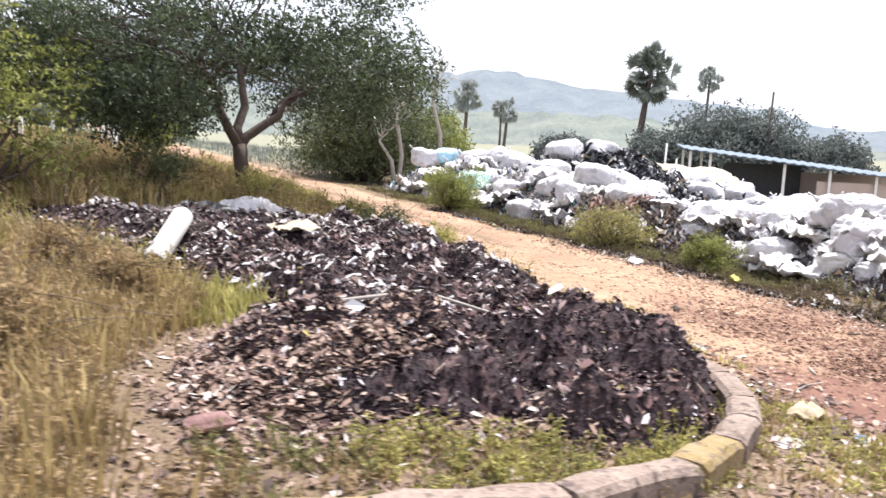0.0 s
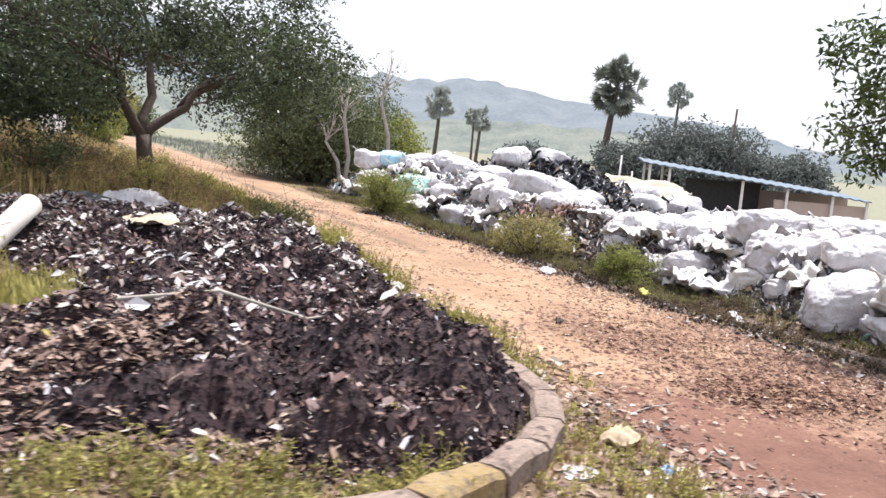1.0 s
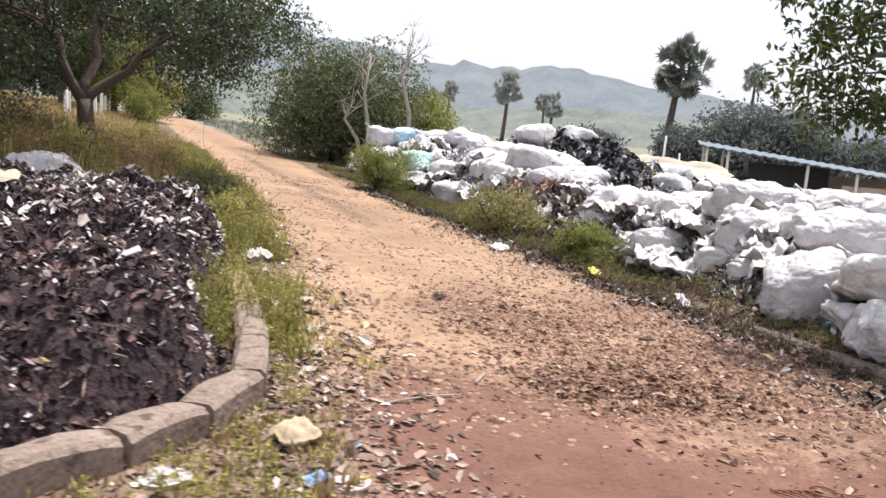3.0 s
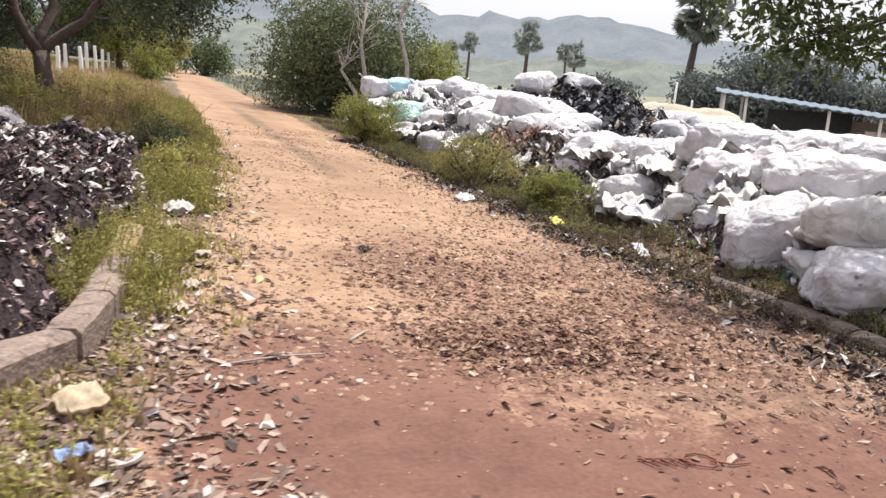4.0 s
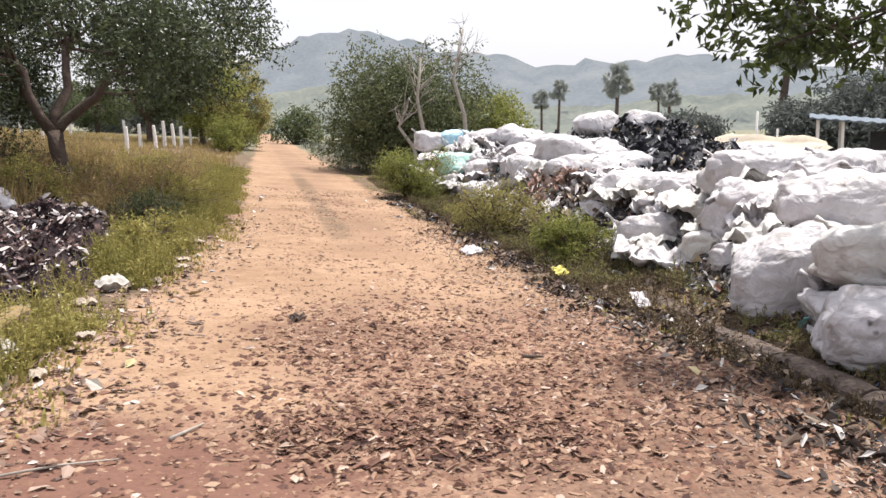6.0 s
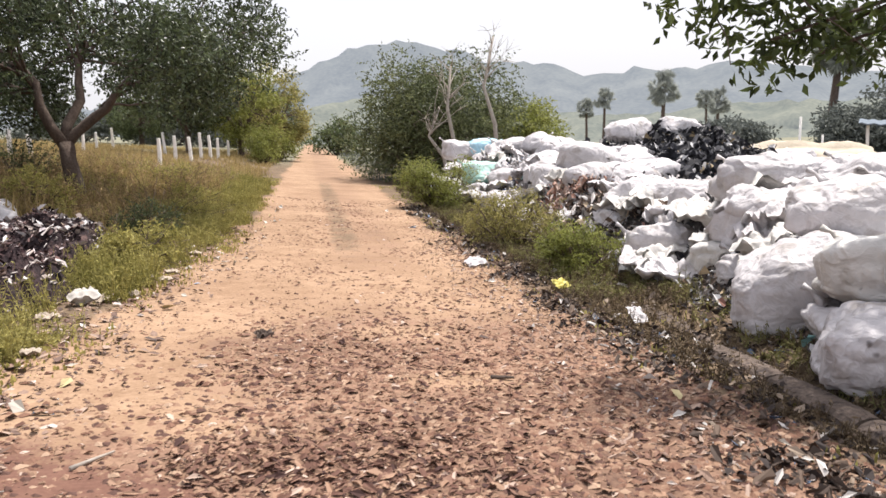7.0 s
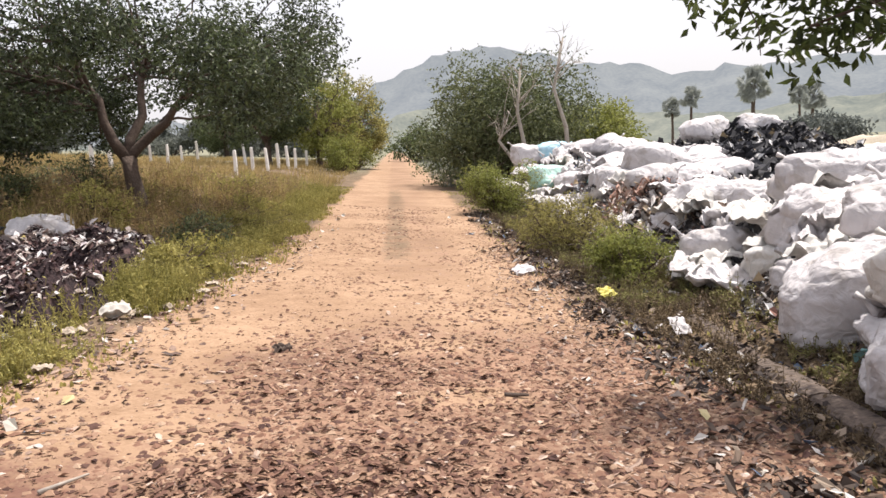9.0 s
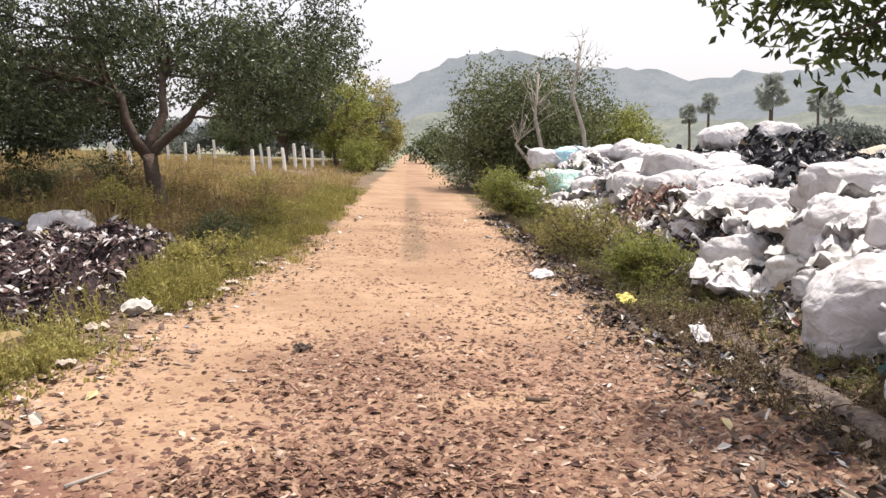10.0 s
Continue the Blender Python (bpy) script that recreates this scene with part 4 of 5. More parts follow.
def fence_post(x, y):
    root = tagged(new("fence_post"), "leaning whitewashed stone fence post in tall grass", "fence post", "white fence posts")
    v, f = [], []
    h = rf.uniform(0.85, 1.1)
    tube(v, f, [Vector((0, 0, -0.3)), Vector((0.01, 0, h * 0.5)), Vector((0.0, 0.01, h - 0.03)), Vector((0, 0.01, h))], [0.075, 0.07, 0.062, 0.045], 6)
    mesh_object("shaft", v, f, M_POST, root)
    root.matrix_basis = pose(x, y, ground_z(x, y), rf.uniform(-3, 3), rf.uniform(-3, 3), rf.uniform(0, 90))


for x, y in POSTS:
    fence_post(x, y)

# ---- shed on the plain ----
def box(name, a, b, mat, parent, bev=0.0):
    """A beam or slab between two corners with a small bevel."""
    bm = bmesh.new()
    bmesh.ops.create_cube(bm, size=1)
    a, b = Vector(a), Vector(b)
    for q in bm.verts:
        q.co = Vector(((a.x + b.x) / 2 + q.co.x * (b.x - a.x), (a.y + b.y) / 2 + q.co.y * (b.y - a.y), (a.z + b.z) / 2 + q.co.z * (b.z - a.z)))
    if bev:
        bmesh.ops.bevel(bm, geom=list(bm.edges), offset=bev, segments=2, affect='EDGES')
    me = bpy.data.meshes.new(name)
    bm.to_mesh(me)
    bm.free()
    me.materials.append(mat)
    ob = new(name, me)
    ob.parent = parent
    return ob


shed = tagged(new("shed"), "low open shed with a sloping metal sheet roof", "shed")
shed.matrix_basis = pose(33.0, 36.8, -1.9, 0, 0, -36)
v, f = [], []
for i in range(93):
    x = -0.3 + 12.2 * i / 92
    for y, z0 in ((-0.4, 3.03), (4.5, 3.25)):
        v.append((x, y, z0 - 0.098 * x + 0.03 * math.sin(i * 1.6)))
for i in range(92):
    f.append((2 * i, 2 * i + 2, 2 * i + 3, 2 * i + 1))
roof = mesh_object("roof", v, f, M_METAL, shed)
tagged(roof, "corrugated grey metal sheets")
so = roof.modifiers.new("thickness", 'SOLIDIFY')
so.thickness = 0.06
for x in (0.1, 1.2, 5.2, 7.6, 10.0, 11.8):
    for y in (0.0, 4.1):
        box("post", (x - 0.07, y - 0.07, -0.4), (x + 0.07, y + 0.07, 2.95 - 0.098 * x), M_POST, shed, 0.01)
box("wall", (4.0, 4.0, -0.4), (12.0, 4.2, 1.9), M_WALL, shed)
box("wall", (7.0, 0.15, -0.4), (11.8, 0.35, 1.55), M_WALL, shed)
# Near-black panel across the back, beside the pinkish walls.
box("wall", (2.6, 3.6, -0.4), (6.9, 3.8, 2.3), M_DARK, shed)

# ---- overhanging branch ----
ov = random.Random(5)
trunks = [([Vector((0, 0, -0.3)), Vector((0.05, 0, 1.2)), Vector((-0.2, 0.3, 2.6)), Vector((-0.4, 0.5, 3.6))], [0.2, 0.17, 0.14, 0.11])]
limbs, clumps = [], []
top = Vector((-0.4, 0.5, 3.6))
for c in ((-3.3, 3.2, 3.3), (-3.0, 3.0, 2.9), (-2.5, 3.0, 2.65), (-2.6, 3.3, 3.3), (-2.0, 2.8, 2.9), (-1.6, 2.7, 3.2), (-1.3, 2.3, 2.5), (-1.0, 2.6, 3.0), (-3.2, 3.6, 3.8), (-2.4, 3.2, 3.9), (-1.6, 2.8, 4.0), (-0.4, 2, 4.2), (-0.6, 2.2, 3.2), (-3.0, 3.2, 2.55), (-3.4, 3.3, 2.85), (-2.6, 3.2, 2.45), (-3.3, 3.2, 3.9), (-2.9, 3.2, 3.5), (-2.3, 3.0, 3.4), (-2.2, 3.1, 2.6)):
    limbs.append((top, Vector(c), 0.035))
    clumps.append((Vector(c), 0.4))
tree("tree", (13.4, 3.4, ground_z(13.4, 3.4)), trunks, limbs, clumps, M_LEAF_D, M_BARK, 5, "leafy tree whose branch hangs over the sacks", "tree", 0.11, 430, True)

# ---- grass and weeds ----
rg = random.Random(9)


def field(n, x0, x1, y0, y1, h0, h1, ok):
    out = []
    while len(out) < n:
        x, y = rg.uniform(x0, x1), rg.uniform(y0, y1)
        if ok(x, y) and 0.5 + fbm(x, y, 0.5, 33.0) > rg.random() * 0.9:
            out.append((x, y, ground_z(x, y), rg.uniform(h0, h1) * (0.8 + 0.5 * fbm(x, y, 0.8, 35.0))))
    return out


off_road = lambda x, y: road_in(x, y) < -0.15 and heap_height(x, y) < 0.06 and math.hypot(x - 3.3, y - 15.2) > 0.3
M_BROWNWEED = material("golden_brown_weed", (0.22, 0.152, 0.074), (0.41, 0.30, 0.155), 0.6, 0.8, 0.0, 5, island=0.4, trans=0.3)
blades("dry_grass", field(3800, -14, 5.2, 12.0, 25.5, 0.3, 0.6, off_road), M_DRYGRASS, "tall dry golden grass on the bank", stems=9, spread=0.25)
weeds("brown_weeds", field(5200, -14, 5.0, 11.5, 25, 0.35, 0.75, off_road), M_BROWNWEED, "golden brown leafy weeds on the bank", seed=25, leaf=0.06, per=34)
left_front = lambda x, y: off_road(x, y) and heap_height(x, y) < 0.03 and x < float(np.interp(y, (2, 3.2, 5, 6.5, 8, 10), (-1.0, 0.1, 0.35, 1.1, 1.0, 0.4)))
blades("dry_grass", field(1500, -4.5, 1.3, 2.4, 10, 0.2, 0.5, left_front), M_DRYGRASS, "dry golden grass beside the heap", stems=8, spread=0.2, seed=15)
weeds("brown_weeds", field(2600, -4.5, 1.3, 2.4, 10, 0.2, 0.52, left_front), M_BROWNWEED, "golden brown leafy weeds beside the heap", seed=26, leaf=0.04, per=36)
weeds("green_weeds", field(5200, -8, 5.5, 8, 27, 0.25, 0.62, off_road), M_GRASS, "green and brown leafy weeds on the bank", leaf=0.045)
blades("roadside_grass", field(1500, 4.3, 6.1, 5.0, 30, 0.02, 0.08, lambda x, y: -0.9 < road_in(x, y) < 0.2 and x < 7), M_GRASS, "short sparse grass on the verge", stems=9, spread=0.2, seed=16)
weeds("roadside_weeds", field(4000, 4.3, 6.0, 5.2, 26, 0.1, 0.42, lambda x, y: -1.1 < road_in(x, y) < -0.1 and x < 7), M_GRASS, "yellow green weeds along the verge", seed=17)
blades("verge_grass", field(260, 9.2, 10.6, 1, 28, 0.02, 0.07, lambda x, y: road_in(x, y) < 0.1 and x > 9), M_GRASS, "short dry grass between road and sacks", seed=18, spread=0.2)
M_DEADWEED = material("dead_dark_weed", (0.10, 0.072, 0.045), (0.20, 0.15, 0.09), 0.6, 0.85, 0.0, 5, island=0.5, trans=0.2)
weeds("verge_brown_weeds", field(2600, 9.65, 11.0, 0.5, 26, 0.06, 0.22, lambda x, y: road_in(x, y) < -0.2 and x > 9 and (y > 9 or abs(x - 10.28) > 0.05)), M_DEADWEED, "dead brown weeds along the kerb", seed=27)
M_DUSTY = material("dusty_green_weed", (0.16, 0.155, 0.06), (0.29, 0.265, 0.11), 0.6, 0.8, 0.0, 5, island=0.4, trans=0.35)
weeds("verge_weeds", field(2000, 9.75, 11.0, 0.5, 26, 0.08, 0.3, lambda x, y: road_in(x, y) < -0.2 and x > 9 and (y > 9 or x > 10.42)), M_DUSTY, "dusty weeds along the kerb and sacks", seed=19)
kerb_bed = lambda x, y: road_in(x, y) < -0.2 and heap_height(x, y) < 0.13 and y < 3.9 - 0.1 * x and x < 3.2
weeds("kerb_weeds", field(150, 1.3, 3.6, 2.92, 4.1, 0.08, 0.3, kerb_bed), M_GRASS, "green weeds growing over the kerb", seed=22, per=34)
weeds("kerb_weeds", field(120, 0.6, 3.6, 2.6, 4.1, 0.06, 0.24, kerb_bed), M_DUSTY, "dusty brown weeds growing over the kerb", seed=32, per=30)
weeds("brown_weeds", field(160, 0.2, 2.6, 2.6, 3.8, 0.05, 0.2, kerb_bed), M_BROWNWEED, "dry brown weeds along the kerb", seed=33)
weeds("kerb_weeds", field(160, 3.6, 4.75, 2.6, 5.2, 0.06, 0.18, lambda x, y: road_in(x, y) < -0.05 and heap_height(x, y) < 0.1), M_GRASS, "small weeds at the foot of the kerb", seed=23)
blades("front_grass", field(300, 1.0, 4.9, 1.4, 4.4, 0.03, 0.13, lambda x, y: road_in(x, y) < 0 and heap_height(x, y) < 0.1), M_BROWNWEED, "short sparse dry grass around the kerb", seed=20, spread=0.16)
blades("dry_grass", field(1300, -12, 0.4, -6, 3.2, 0.15, 0.4, lambda x, y: math.hypot(x, y) > 1.6), M_DRYGRASS, "dry golden grass beside the track", stems=8, spread=0.25, seed=29)
blades("heap_grass", field(160, 0.9, 1.9, 6.2, 8.2, 0.08, 0.25, lambda x, y: heap_height(x, y) < 0.2), M_GRASS, "pale green tuft at the heap's edge", seed=24)
blades("bank_grass", field(6500, -16, 5.4, 24, 56, 0.12, 0.34, off_road), M_DRYGRASS, "short dry grass among the posts", seed=28, stems=9, spread=0.4)
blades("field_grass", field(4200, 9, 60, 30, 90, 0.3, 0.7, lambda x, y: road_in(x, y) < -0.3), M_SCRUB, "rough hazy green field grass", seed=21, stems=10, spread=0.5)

# ---- litter on the road ----
def clods(name, spots, mat, label, size, category, seed):
    """Uncountable small angular stones, half sunk in the ground."""
    rng = random.Random(seed)
    v, f = [], []
    for x, y, z in spots:
        s = size[0] + (size[1] - size[0]) * rng.random() ** 2.5
        a = rng.uniform(0, 6.283)
        ca, sa = math.cos(a) * s * rng.uniform(0.8, 1.7), math.sin(a) * s
        i = len(v)
        h = s * rng.uniform(0.25, 0.55)
        v.extend(((x + ca, y + sa, z), (x - sa, y + ca * 0.8, z), (x - ca * 0.9, y - sa, z - s * 0.1), (x + sa * 0.8, y - ca * 0.7, z), (x + s * rng.uniform(-0.4, 0.4), y + s * rng.uniform(-0.4, 0.4), z + h), (x, y, z - s * 0.5)))
        f.extend(((i, i + 1, i + 4), (i + 1, i + 2, i + 4), (i + 2, i + 3, i + 4), (i + 3, i, i + 4), (i + 1, i, i + 5), (i + 2, i + 1, i + 5), (i + 3, i + 2, i + 5), (i, i + 3, i + 5)))
    return tagged(mesh_object(name, v, f, mat), label, category, kind="stuff")


rl = random.Random(19)
spots = []
while len(spots) < 32000:
    x, y = rl.uniform(3, 11.5), -2.5 + 24.5 * rl.random() ** 1.5
    d = 0.12 + 1.1 * ss(3.2, 5.2, y) * ss(9, 6.0, y) + 0.3 * fbm(x, y, 0.7, 50.0)
    if min(math.hypot((x - 7.8) / 0.5, (y - 7.6) / 0.3), math.hypot((x - 8.05) / 0.5, (y - 6.3) / 0.3)) < 0.95 and rl.random() < 0.45:
        continue
    if y < 4.3 and rl.random() < 0.75 * ss(4.4, 3.9, y):
        continue
    if road_in(x, y) > -0.3 and rl.random() < d * (0.12 + 0.88 * max(ss(5.9, 7.2, x), 0.35 * ss(6.2, 5.2, y))):
        spots.append((x, y, max(road_z(x, y), ground_z(x, y))))
clods("road_chips", spots, P_STONE, "small stones, clods and chips on the road", (0.005, 0.036), "litter", 45)
spots = []
while len(spots) < 21000:
    x, y = rl.uniform(-2.5, 5.2), rl.uniform(-1.5, 6.5)
    if heap_height(x, y) < 0.15 and road_in(x, y) < 0.3 - 0.5 * rl.random() and rl.random() < ss(-1.6, 1.0, y) * ss(-2.6, -0.8, x):
        spots.append((x, y, max(ground_z(x, y), heap_top(x, y) if heap_height(x, y) > 0.02 else -9)))
while len(spots) < 29000:
    x, y = rl.uniform(-0.2, 2.9), 2.9 + 3.4 * rl.random()
    if heap_height(x, y) > 0.02 and math.hypot((x - 1.95) / 0.7, (y - 4.05) / 0.4) > 0.8 and rl.random() < 1.1 - 0.4 * x + 0.25 * (4.2 - y) + 0.5 * fbm(x, y, 1.2, 46.0):
        spots.append((x, y, heap_top(x, y) + 0.015))
scraps("leaf_litter", spots, P_LITTER, "dry brown leaves around the heap", (0.014, 0.062), "litter", 46, 0.5)
spots = []
while len(spots) < 260:
    x, y = rl.uniform(4.3, 10.6), rl.uniform(2.5, 20)
    if abs(road_in(x, y)) < 0.55:
        spots.append((x, y, max(road_z(x, y), ground_z(x, y))))
P_WHITE = palette("white_litter", [(40, (0.66, 0.62, 0.57)), (35, (0.52, 0.47, 0.40)), (10, (0.62, 0.52, 0.28)), (6, (0.35, 0.45, 0.6))], 0.6)
scraps("white_litter", spots, P_WHITE, "scraps of paper and plastic along the verges", (0.025, 0.11), "litter", 47, 0.4, 1.4, 0.5)
spots = []
while len(spots) < 23000:
    x, y = rl.uniform(8.9, 11.3), 0.5 + 20 * rl.random() ** 1.5
    near_road = ss(9.05, 9.75, x + 0.05 * (6 - y) * (y < 6) + 0.35 * fbm(x, y, 1.3, 64.0))
    if pile_height(x, y) < 0.5 and rl.random() < near_road * ss(0.4, 3.0, y) * (0.55 + fbm(x, y, 0.9, 60.0)):
        spots.append((x, y, max(ground_z(x, y), pile_top(x, y) if pile_height(x, y) > 0.02 else -9, road_z(x, y))))
scraps("verge_debris", spots, P_VERGE, "dead leaves, rags and litter before the sacks", (0.014, 0.075), "litter", 48, 0.7, 1.9, 0.6)
spots = []
while len(spots) < 4600:
    x, y = rl.gauss(9.2, 0.4), 2.0 + 12 * rl.random() ** 1.4
    if rl.random() < 0.6 + 0.8 * fbm(x, y, 1.2, 65.0):
        spots.append((x, y, max(ground_z(x, y), road_z(x, y))))
scraps("straw_litter", spots, P_LITTER, "straw and dry leaf bits at the road's edge", (0.01, 0.05), "litter", 64, 0.5, 2.4, 0.4)
spots = []
while len(spots) < 4200:
    x, y = rl.uniform(4.4, 6.4), 3 + 12 * rl.random() ** 1.5
    if -0.9 < road_in(x, y) < 0.75 - 0.7 * rl.random() and heap_height(x, y) < 0.05:
        spots.append((x, y, max(ground_z(x, y), road_z(x, y))))
scraps("verge_litter", spots, P_LITTER, "dry leaves and paper bits on the verge", (0.015, 0.08), "litter", 49, 0.4, 1.6, 0.3)
spots = []
while len(spots) < 26000:
    x, y = rl.uniform(3, 11), -2 + 19.5 * rl.random() ** 1.4
    if road_in(x, y) > -0.2 and (y > 4.2 or rl.random() < 0.4) and (x > 6.4 or rl.random() < 0.35) and rl.random() < 0.55 + 0.8 * fbm(x, y, 1.1, 52.0):
        spots.append((x, y, max(road_z(x, y), ground_z(x, y))))
clods("road_grit", spots, P_STONE, "fine grit and crumbs of earth on the road", (0.003, 0.013), "litter", 55)
for i, (x, y, w, h) in enumerate(((-1.6, 5.4, 0.9, 0.6), (-0.6, 6.6, 0.8, 0.55), (-2.2, 7.4, 1.1, 0.7), (0.1, 8.0, 0.7, 0.5), (-1.0, 4.4, 0.7, 0.45), (-0.2, 5.2, 0.6, 0.45), (-3.0, 5.8, 1.0, 0.7), (0.5, 7.0, 0.5, 0.4))):
    shrub("dry_bush", x, y, w, h, 130 + i, "golden brown dry bush beside the heap", M_BROWNWEED, 0.045, 2600, 12)
for i, (x, y, w, h) in enumerate(((4.9, 12.5, 0.9, 0.5), (5.1, 10.8, 1.1, 0.4), (3.2, 13.6, 1.2, 0.6), (1.6, 14.2, 1.3, 0.7), (5.0, 14.5, 0.8, 0.45), (4.9, 17.5, 1.0, 0.5), (2.0, 17, 1.6, 0.8), (-1.5, 16.5, 1.6, 0.8), (-4.5, 17, 1.8, 0.9), (0.3, 19.5, 1.7, 0.8), (4.0, 20.5, 1.4, 0.7))):
    shrub("weed_bush", x, y, w, h, 150 + i, "straggly green and brown weed bush on the bank", M_GRASS if i % 3 else M_LEAF3, 0.05, 2600, 14)
spots = []
while len(spots) < 6500:
    x, y = rl.gauss(7.7, 1.0), rl.gauss(5.9, 1.3)
    if rl.random() < 0.4:
        x, y = rl.gauss(7.25, 0.6), rl.gauss(4.85, 0.25)
    if road_in(x, y) > 0 and (x > 6.45 + 0.4 * fbm(x, y, 1.1, 72.0) or rl.random() < 0.15):
        spots.append((x, y, road_z(x, y)))
scraps("dark_flakes", spots, P_FLAKE, "dark dead leaves and flakes on the gravel", (0.01, 0.058), "litter", 57, 0.35, 2.0, 0.4)

# ---- single things by the heap ----
bright = shrub("bush", -0.9, 13.2, 2.8, 3.2, 75, "sunlit yellow green bush by the bank", M_LEAF2, 0.09, 9000, 22)


def tube_shell(name, a, b, r, wall, mat, parent):
    """An open pipe with a wall thickness."""
    a, b = Vector(a), Vector(b)
    d = (b - a).normalized()
    u = d.cross(Vector((0, 0, 1))).normalized()
    w = u.cross(d)
    v, f, n = [], [], 28
    rings = ((a, r), (a.lerp(b, 0.04), r), (a.lerp(b, 0.5), r * 0.995), (b, r), (b, r - wall), (a.lerp(b, 0.5), r - wall), (a, r - wall))
    for c, q in rings:
        for k in range(n):
            t = 2 * math.pi * k / n
            v.append(c + (u * math.cos(t) + w * math.sin(t)) * q)
    m = len(rings)
    for i in range(m):
        for k in range(n):
            p, q = i * n + k, i * n + (k + 1) % n
            p2, q2 = ((i + 1) % m) * n + k, ((i + 1) % m) * n + (k + 1) % n
            f.append((p, q, q2, p2))
    return mesh_object(name, v, f, mat, parent, True)


pipe = tagged(new("pipe"), "white broken pipe lying on the burnt heap", "pipe")
tube_shell("shell", (0.98, 8.7, heap_top(0.98, 8.7) + 0.12), (1.42, 9.75, heap_top(1.42, 9.75) + 0.16), 0.12, 0.016, M_FIBRE, pipe)


slab("crumpled_sheet", 2.85, 12.6, heap_top(2.85, 12.6) + 0.16, 0.85, 0.6, 0.3, 20, 12, M_SACK, "crumpled white plastic sheet on the heap", "plastic sheet", 1, 0.1)
slab("crumpled_sheet", 2.05, 12.2, heap_top(2.05, 12.2) + 0.1, 0.75, 0.6, 0.14, -10, 8, M_DARK, "crumpled dark cloth beside the sheet", "cloth", 2, 0.1)
slab("crumpled_sheet", 2.6, 9.3, heap_top(2.6, 9.3) + 0.05, 0.55, 0.35, 0.06, 10, 4, material("tan_rag", (0.34, 0.28, 0.20), (0.45, 0.38, 0.29), 5, 0.9, 0.5, 30), "tan rag trodden into the heap", "rag", 3, 0.06)
slab("white_scrap", 2.45, 5.2, heap_top(2.45, 5.2) + 0.03, 0.26, 0.11, 0.03, 10, 0, M_SACK, "white plastic scrap on the heap", "plastic scrap", 4, 0.03)
slab("paper_plate", 9.95, 7.95, ground_z(9.95, 7.95) + 0.1, 0.15, 0.2, 0.02, 10, 35, M_SACK, "white disposable plate lying on the verge", "plate", 5, 0.02)
slab("yellow_wrapper", 9.75, 9.6, ground_z(9.75, 9.6) + 0.08, 0.2, 0.14, 0.05, 30, 30, material("yellow_film", (0.46, 0.40, 0.07), (0.54, 0.48, 0.13), 6, 0.5, 0.3, 30), "small yellow plastic wrapper", "wrapper", 6, 0.03)
slab("plastic_cup", 9.15, 11.3, ground_z(9.15, 11.3) + 0.05, 0.28, 0.2, 0.08, 20, 10, M_SACK, "crushed white cup with blue print", "cup", 7, 0.05)
slab("stone", 5.1, 8.55, ground_z(5.1, 8.55) + 0.08, 0.26, 0.18, 0.1, 20, 0, M_FIBRE, "pale stone in the verge grass", "stone", 8, 0.05)
slab("stone", 4.85, 6.2, ground_z(4.85, 6.2) + 0.08, 0.16, 0.13, 0.1, 60, 0, M_FIBRE, "pale stone in the verge grass", "stone", 9, 0.05)
slab("stone", 4.55, 3.75, ground_z(4.55, 3.75) + 0.05, 0.2, 0.17, 0.1, 15, 0, material("yellowish_stone", (0.38, 0.29, 0.19), (0.50, 0.40, 0.27), 6, 0.9, 0.4, 40), "yellowish stone beside the kerb", "stone", 10, 0.03)


def washer(x, y, r, hole, mat, label, category, seed):
    """A flat torn paper disc with a hole."""
    v, f, n = [], [], 26
    z = max(ground_z(x, y), road_z(x, y)) + 0.008
    rng = random.Random(seed)
    for q, h in ((hole, 0.0), (hole, 0.012), (r, 0.014), (r, 0.0)):
        for k in range(n):
            t = 2 * math.pi * k / n
            s = q * (1 + 0.06 * math.sin(3 * t + seed) + 0.03 * rng.random())
            v.append((x + s * math.cos(t), y + s * math.sin(t) * 0.9, z + h))
    for i in range(4):
        for k in range(n):
            f.append((i * n + k, i * n + (k + 1) % n, ((i + 1) % 4) * n + (k + 1) % n, ((i + 1) % 4) * n + k))
    return tagged(mesh_object("paper_disc", v, f, mat), label, category)


washer(4.70, 3.32, 0.085, 0.022, material("pinkish_paper", (0.46, 0.37, 0.34), (0.54, 0.45, 0.41), 6, 0.9, 0.2, 40), "pinkish paper disc with a hole", "paper disc", 1)
washer(3.95, 3.35, 0.10, 0.02, material("grey_paper", (0.34, 0.31, 0.28), (0.42, 0.39, 0.36), 6, 0.9, 0.2, 40), "grey paper disc with a hole", "paper disc", 2)

slab("blue_wrapper", 4.55, 3.33, max(ground_z(4.55, 3.33), road_z(4.55, 3.33)) + 0.03, 0.13, 0.07, 0.02, 30, 10, material("faded_blue_film", (0.16, 0.24, 0.42), (0.26, 0.34, 0.52), 8, 0.5, 0.3, 40), "faded blue plastic wrapper in the leaf litter", "wrapper", 14, 0.02)
brick = slab("brick", 0.7, 3.95, ground_z(0.7, 3.95) + 0.09, 0.23, 0.115, 0.09, 8, 0, M_BRICK, "dark red brick in the leaf litter", "brick", 11, 0.004)


def stick(pts, r, label, mat, name="stick"):
    v, f = [], []
    tube(v, f, [Vector(p) for p in pts], [r * (1 - 0.5 * i / (len(pts) - 1)) for i in range(len(pts))], 6)
    return tagged(mesh_object(name, v, f, mat, None, True), label, "stick")


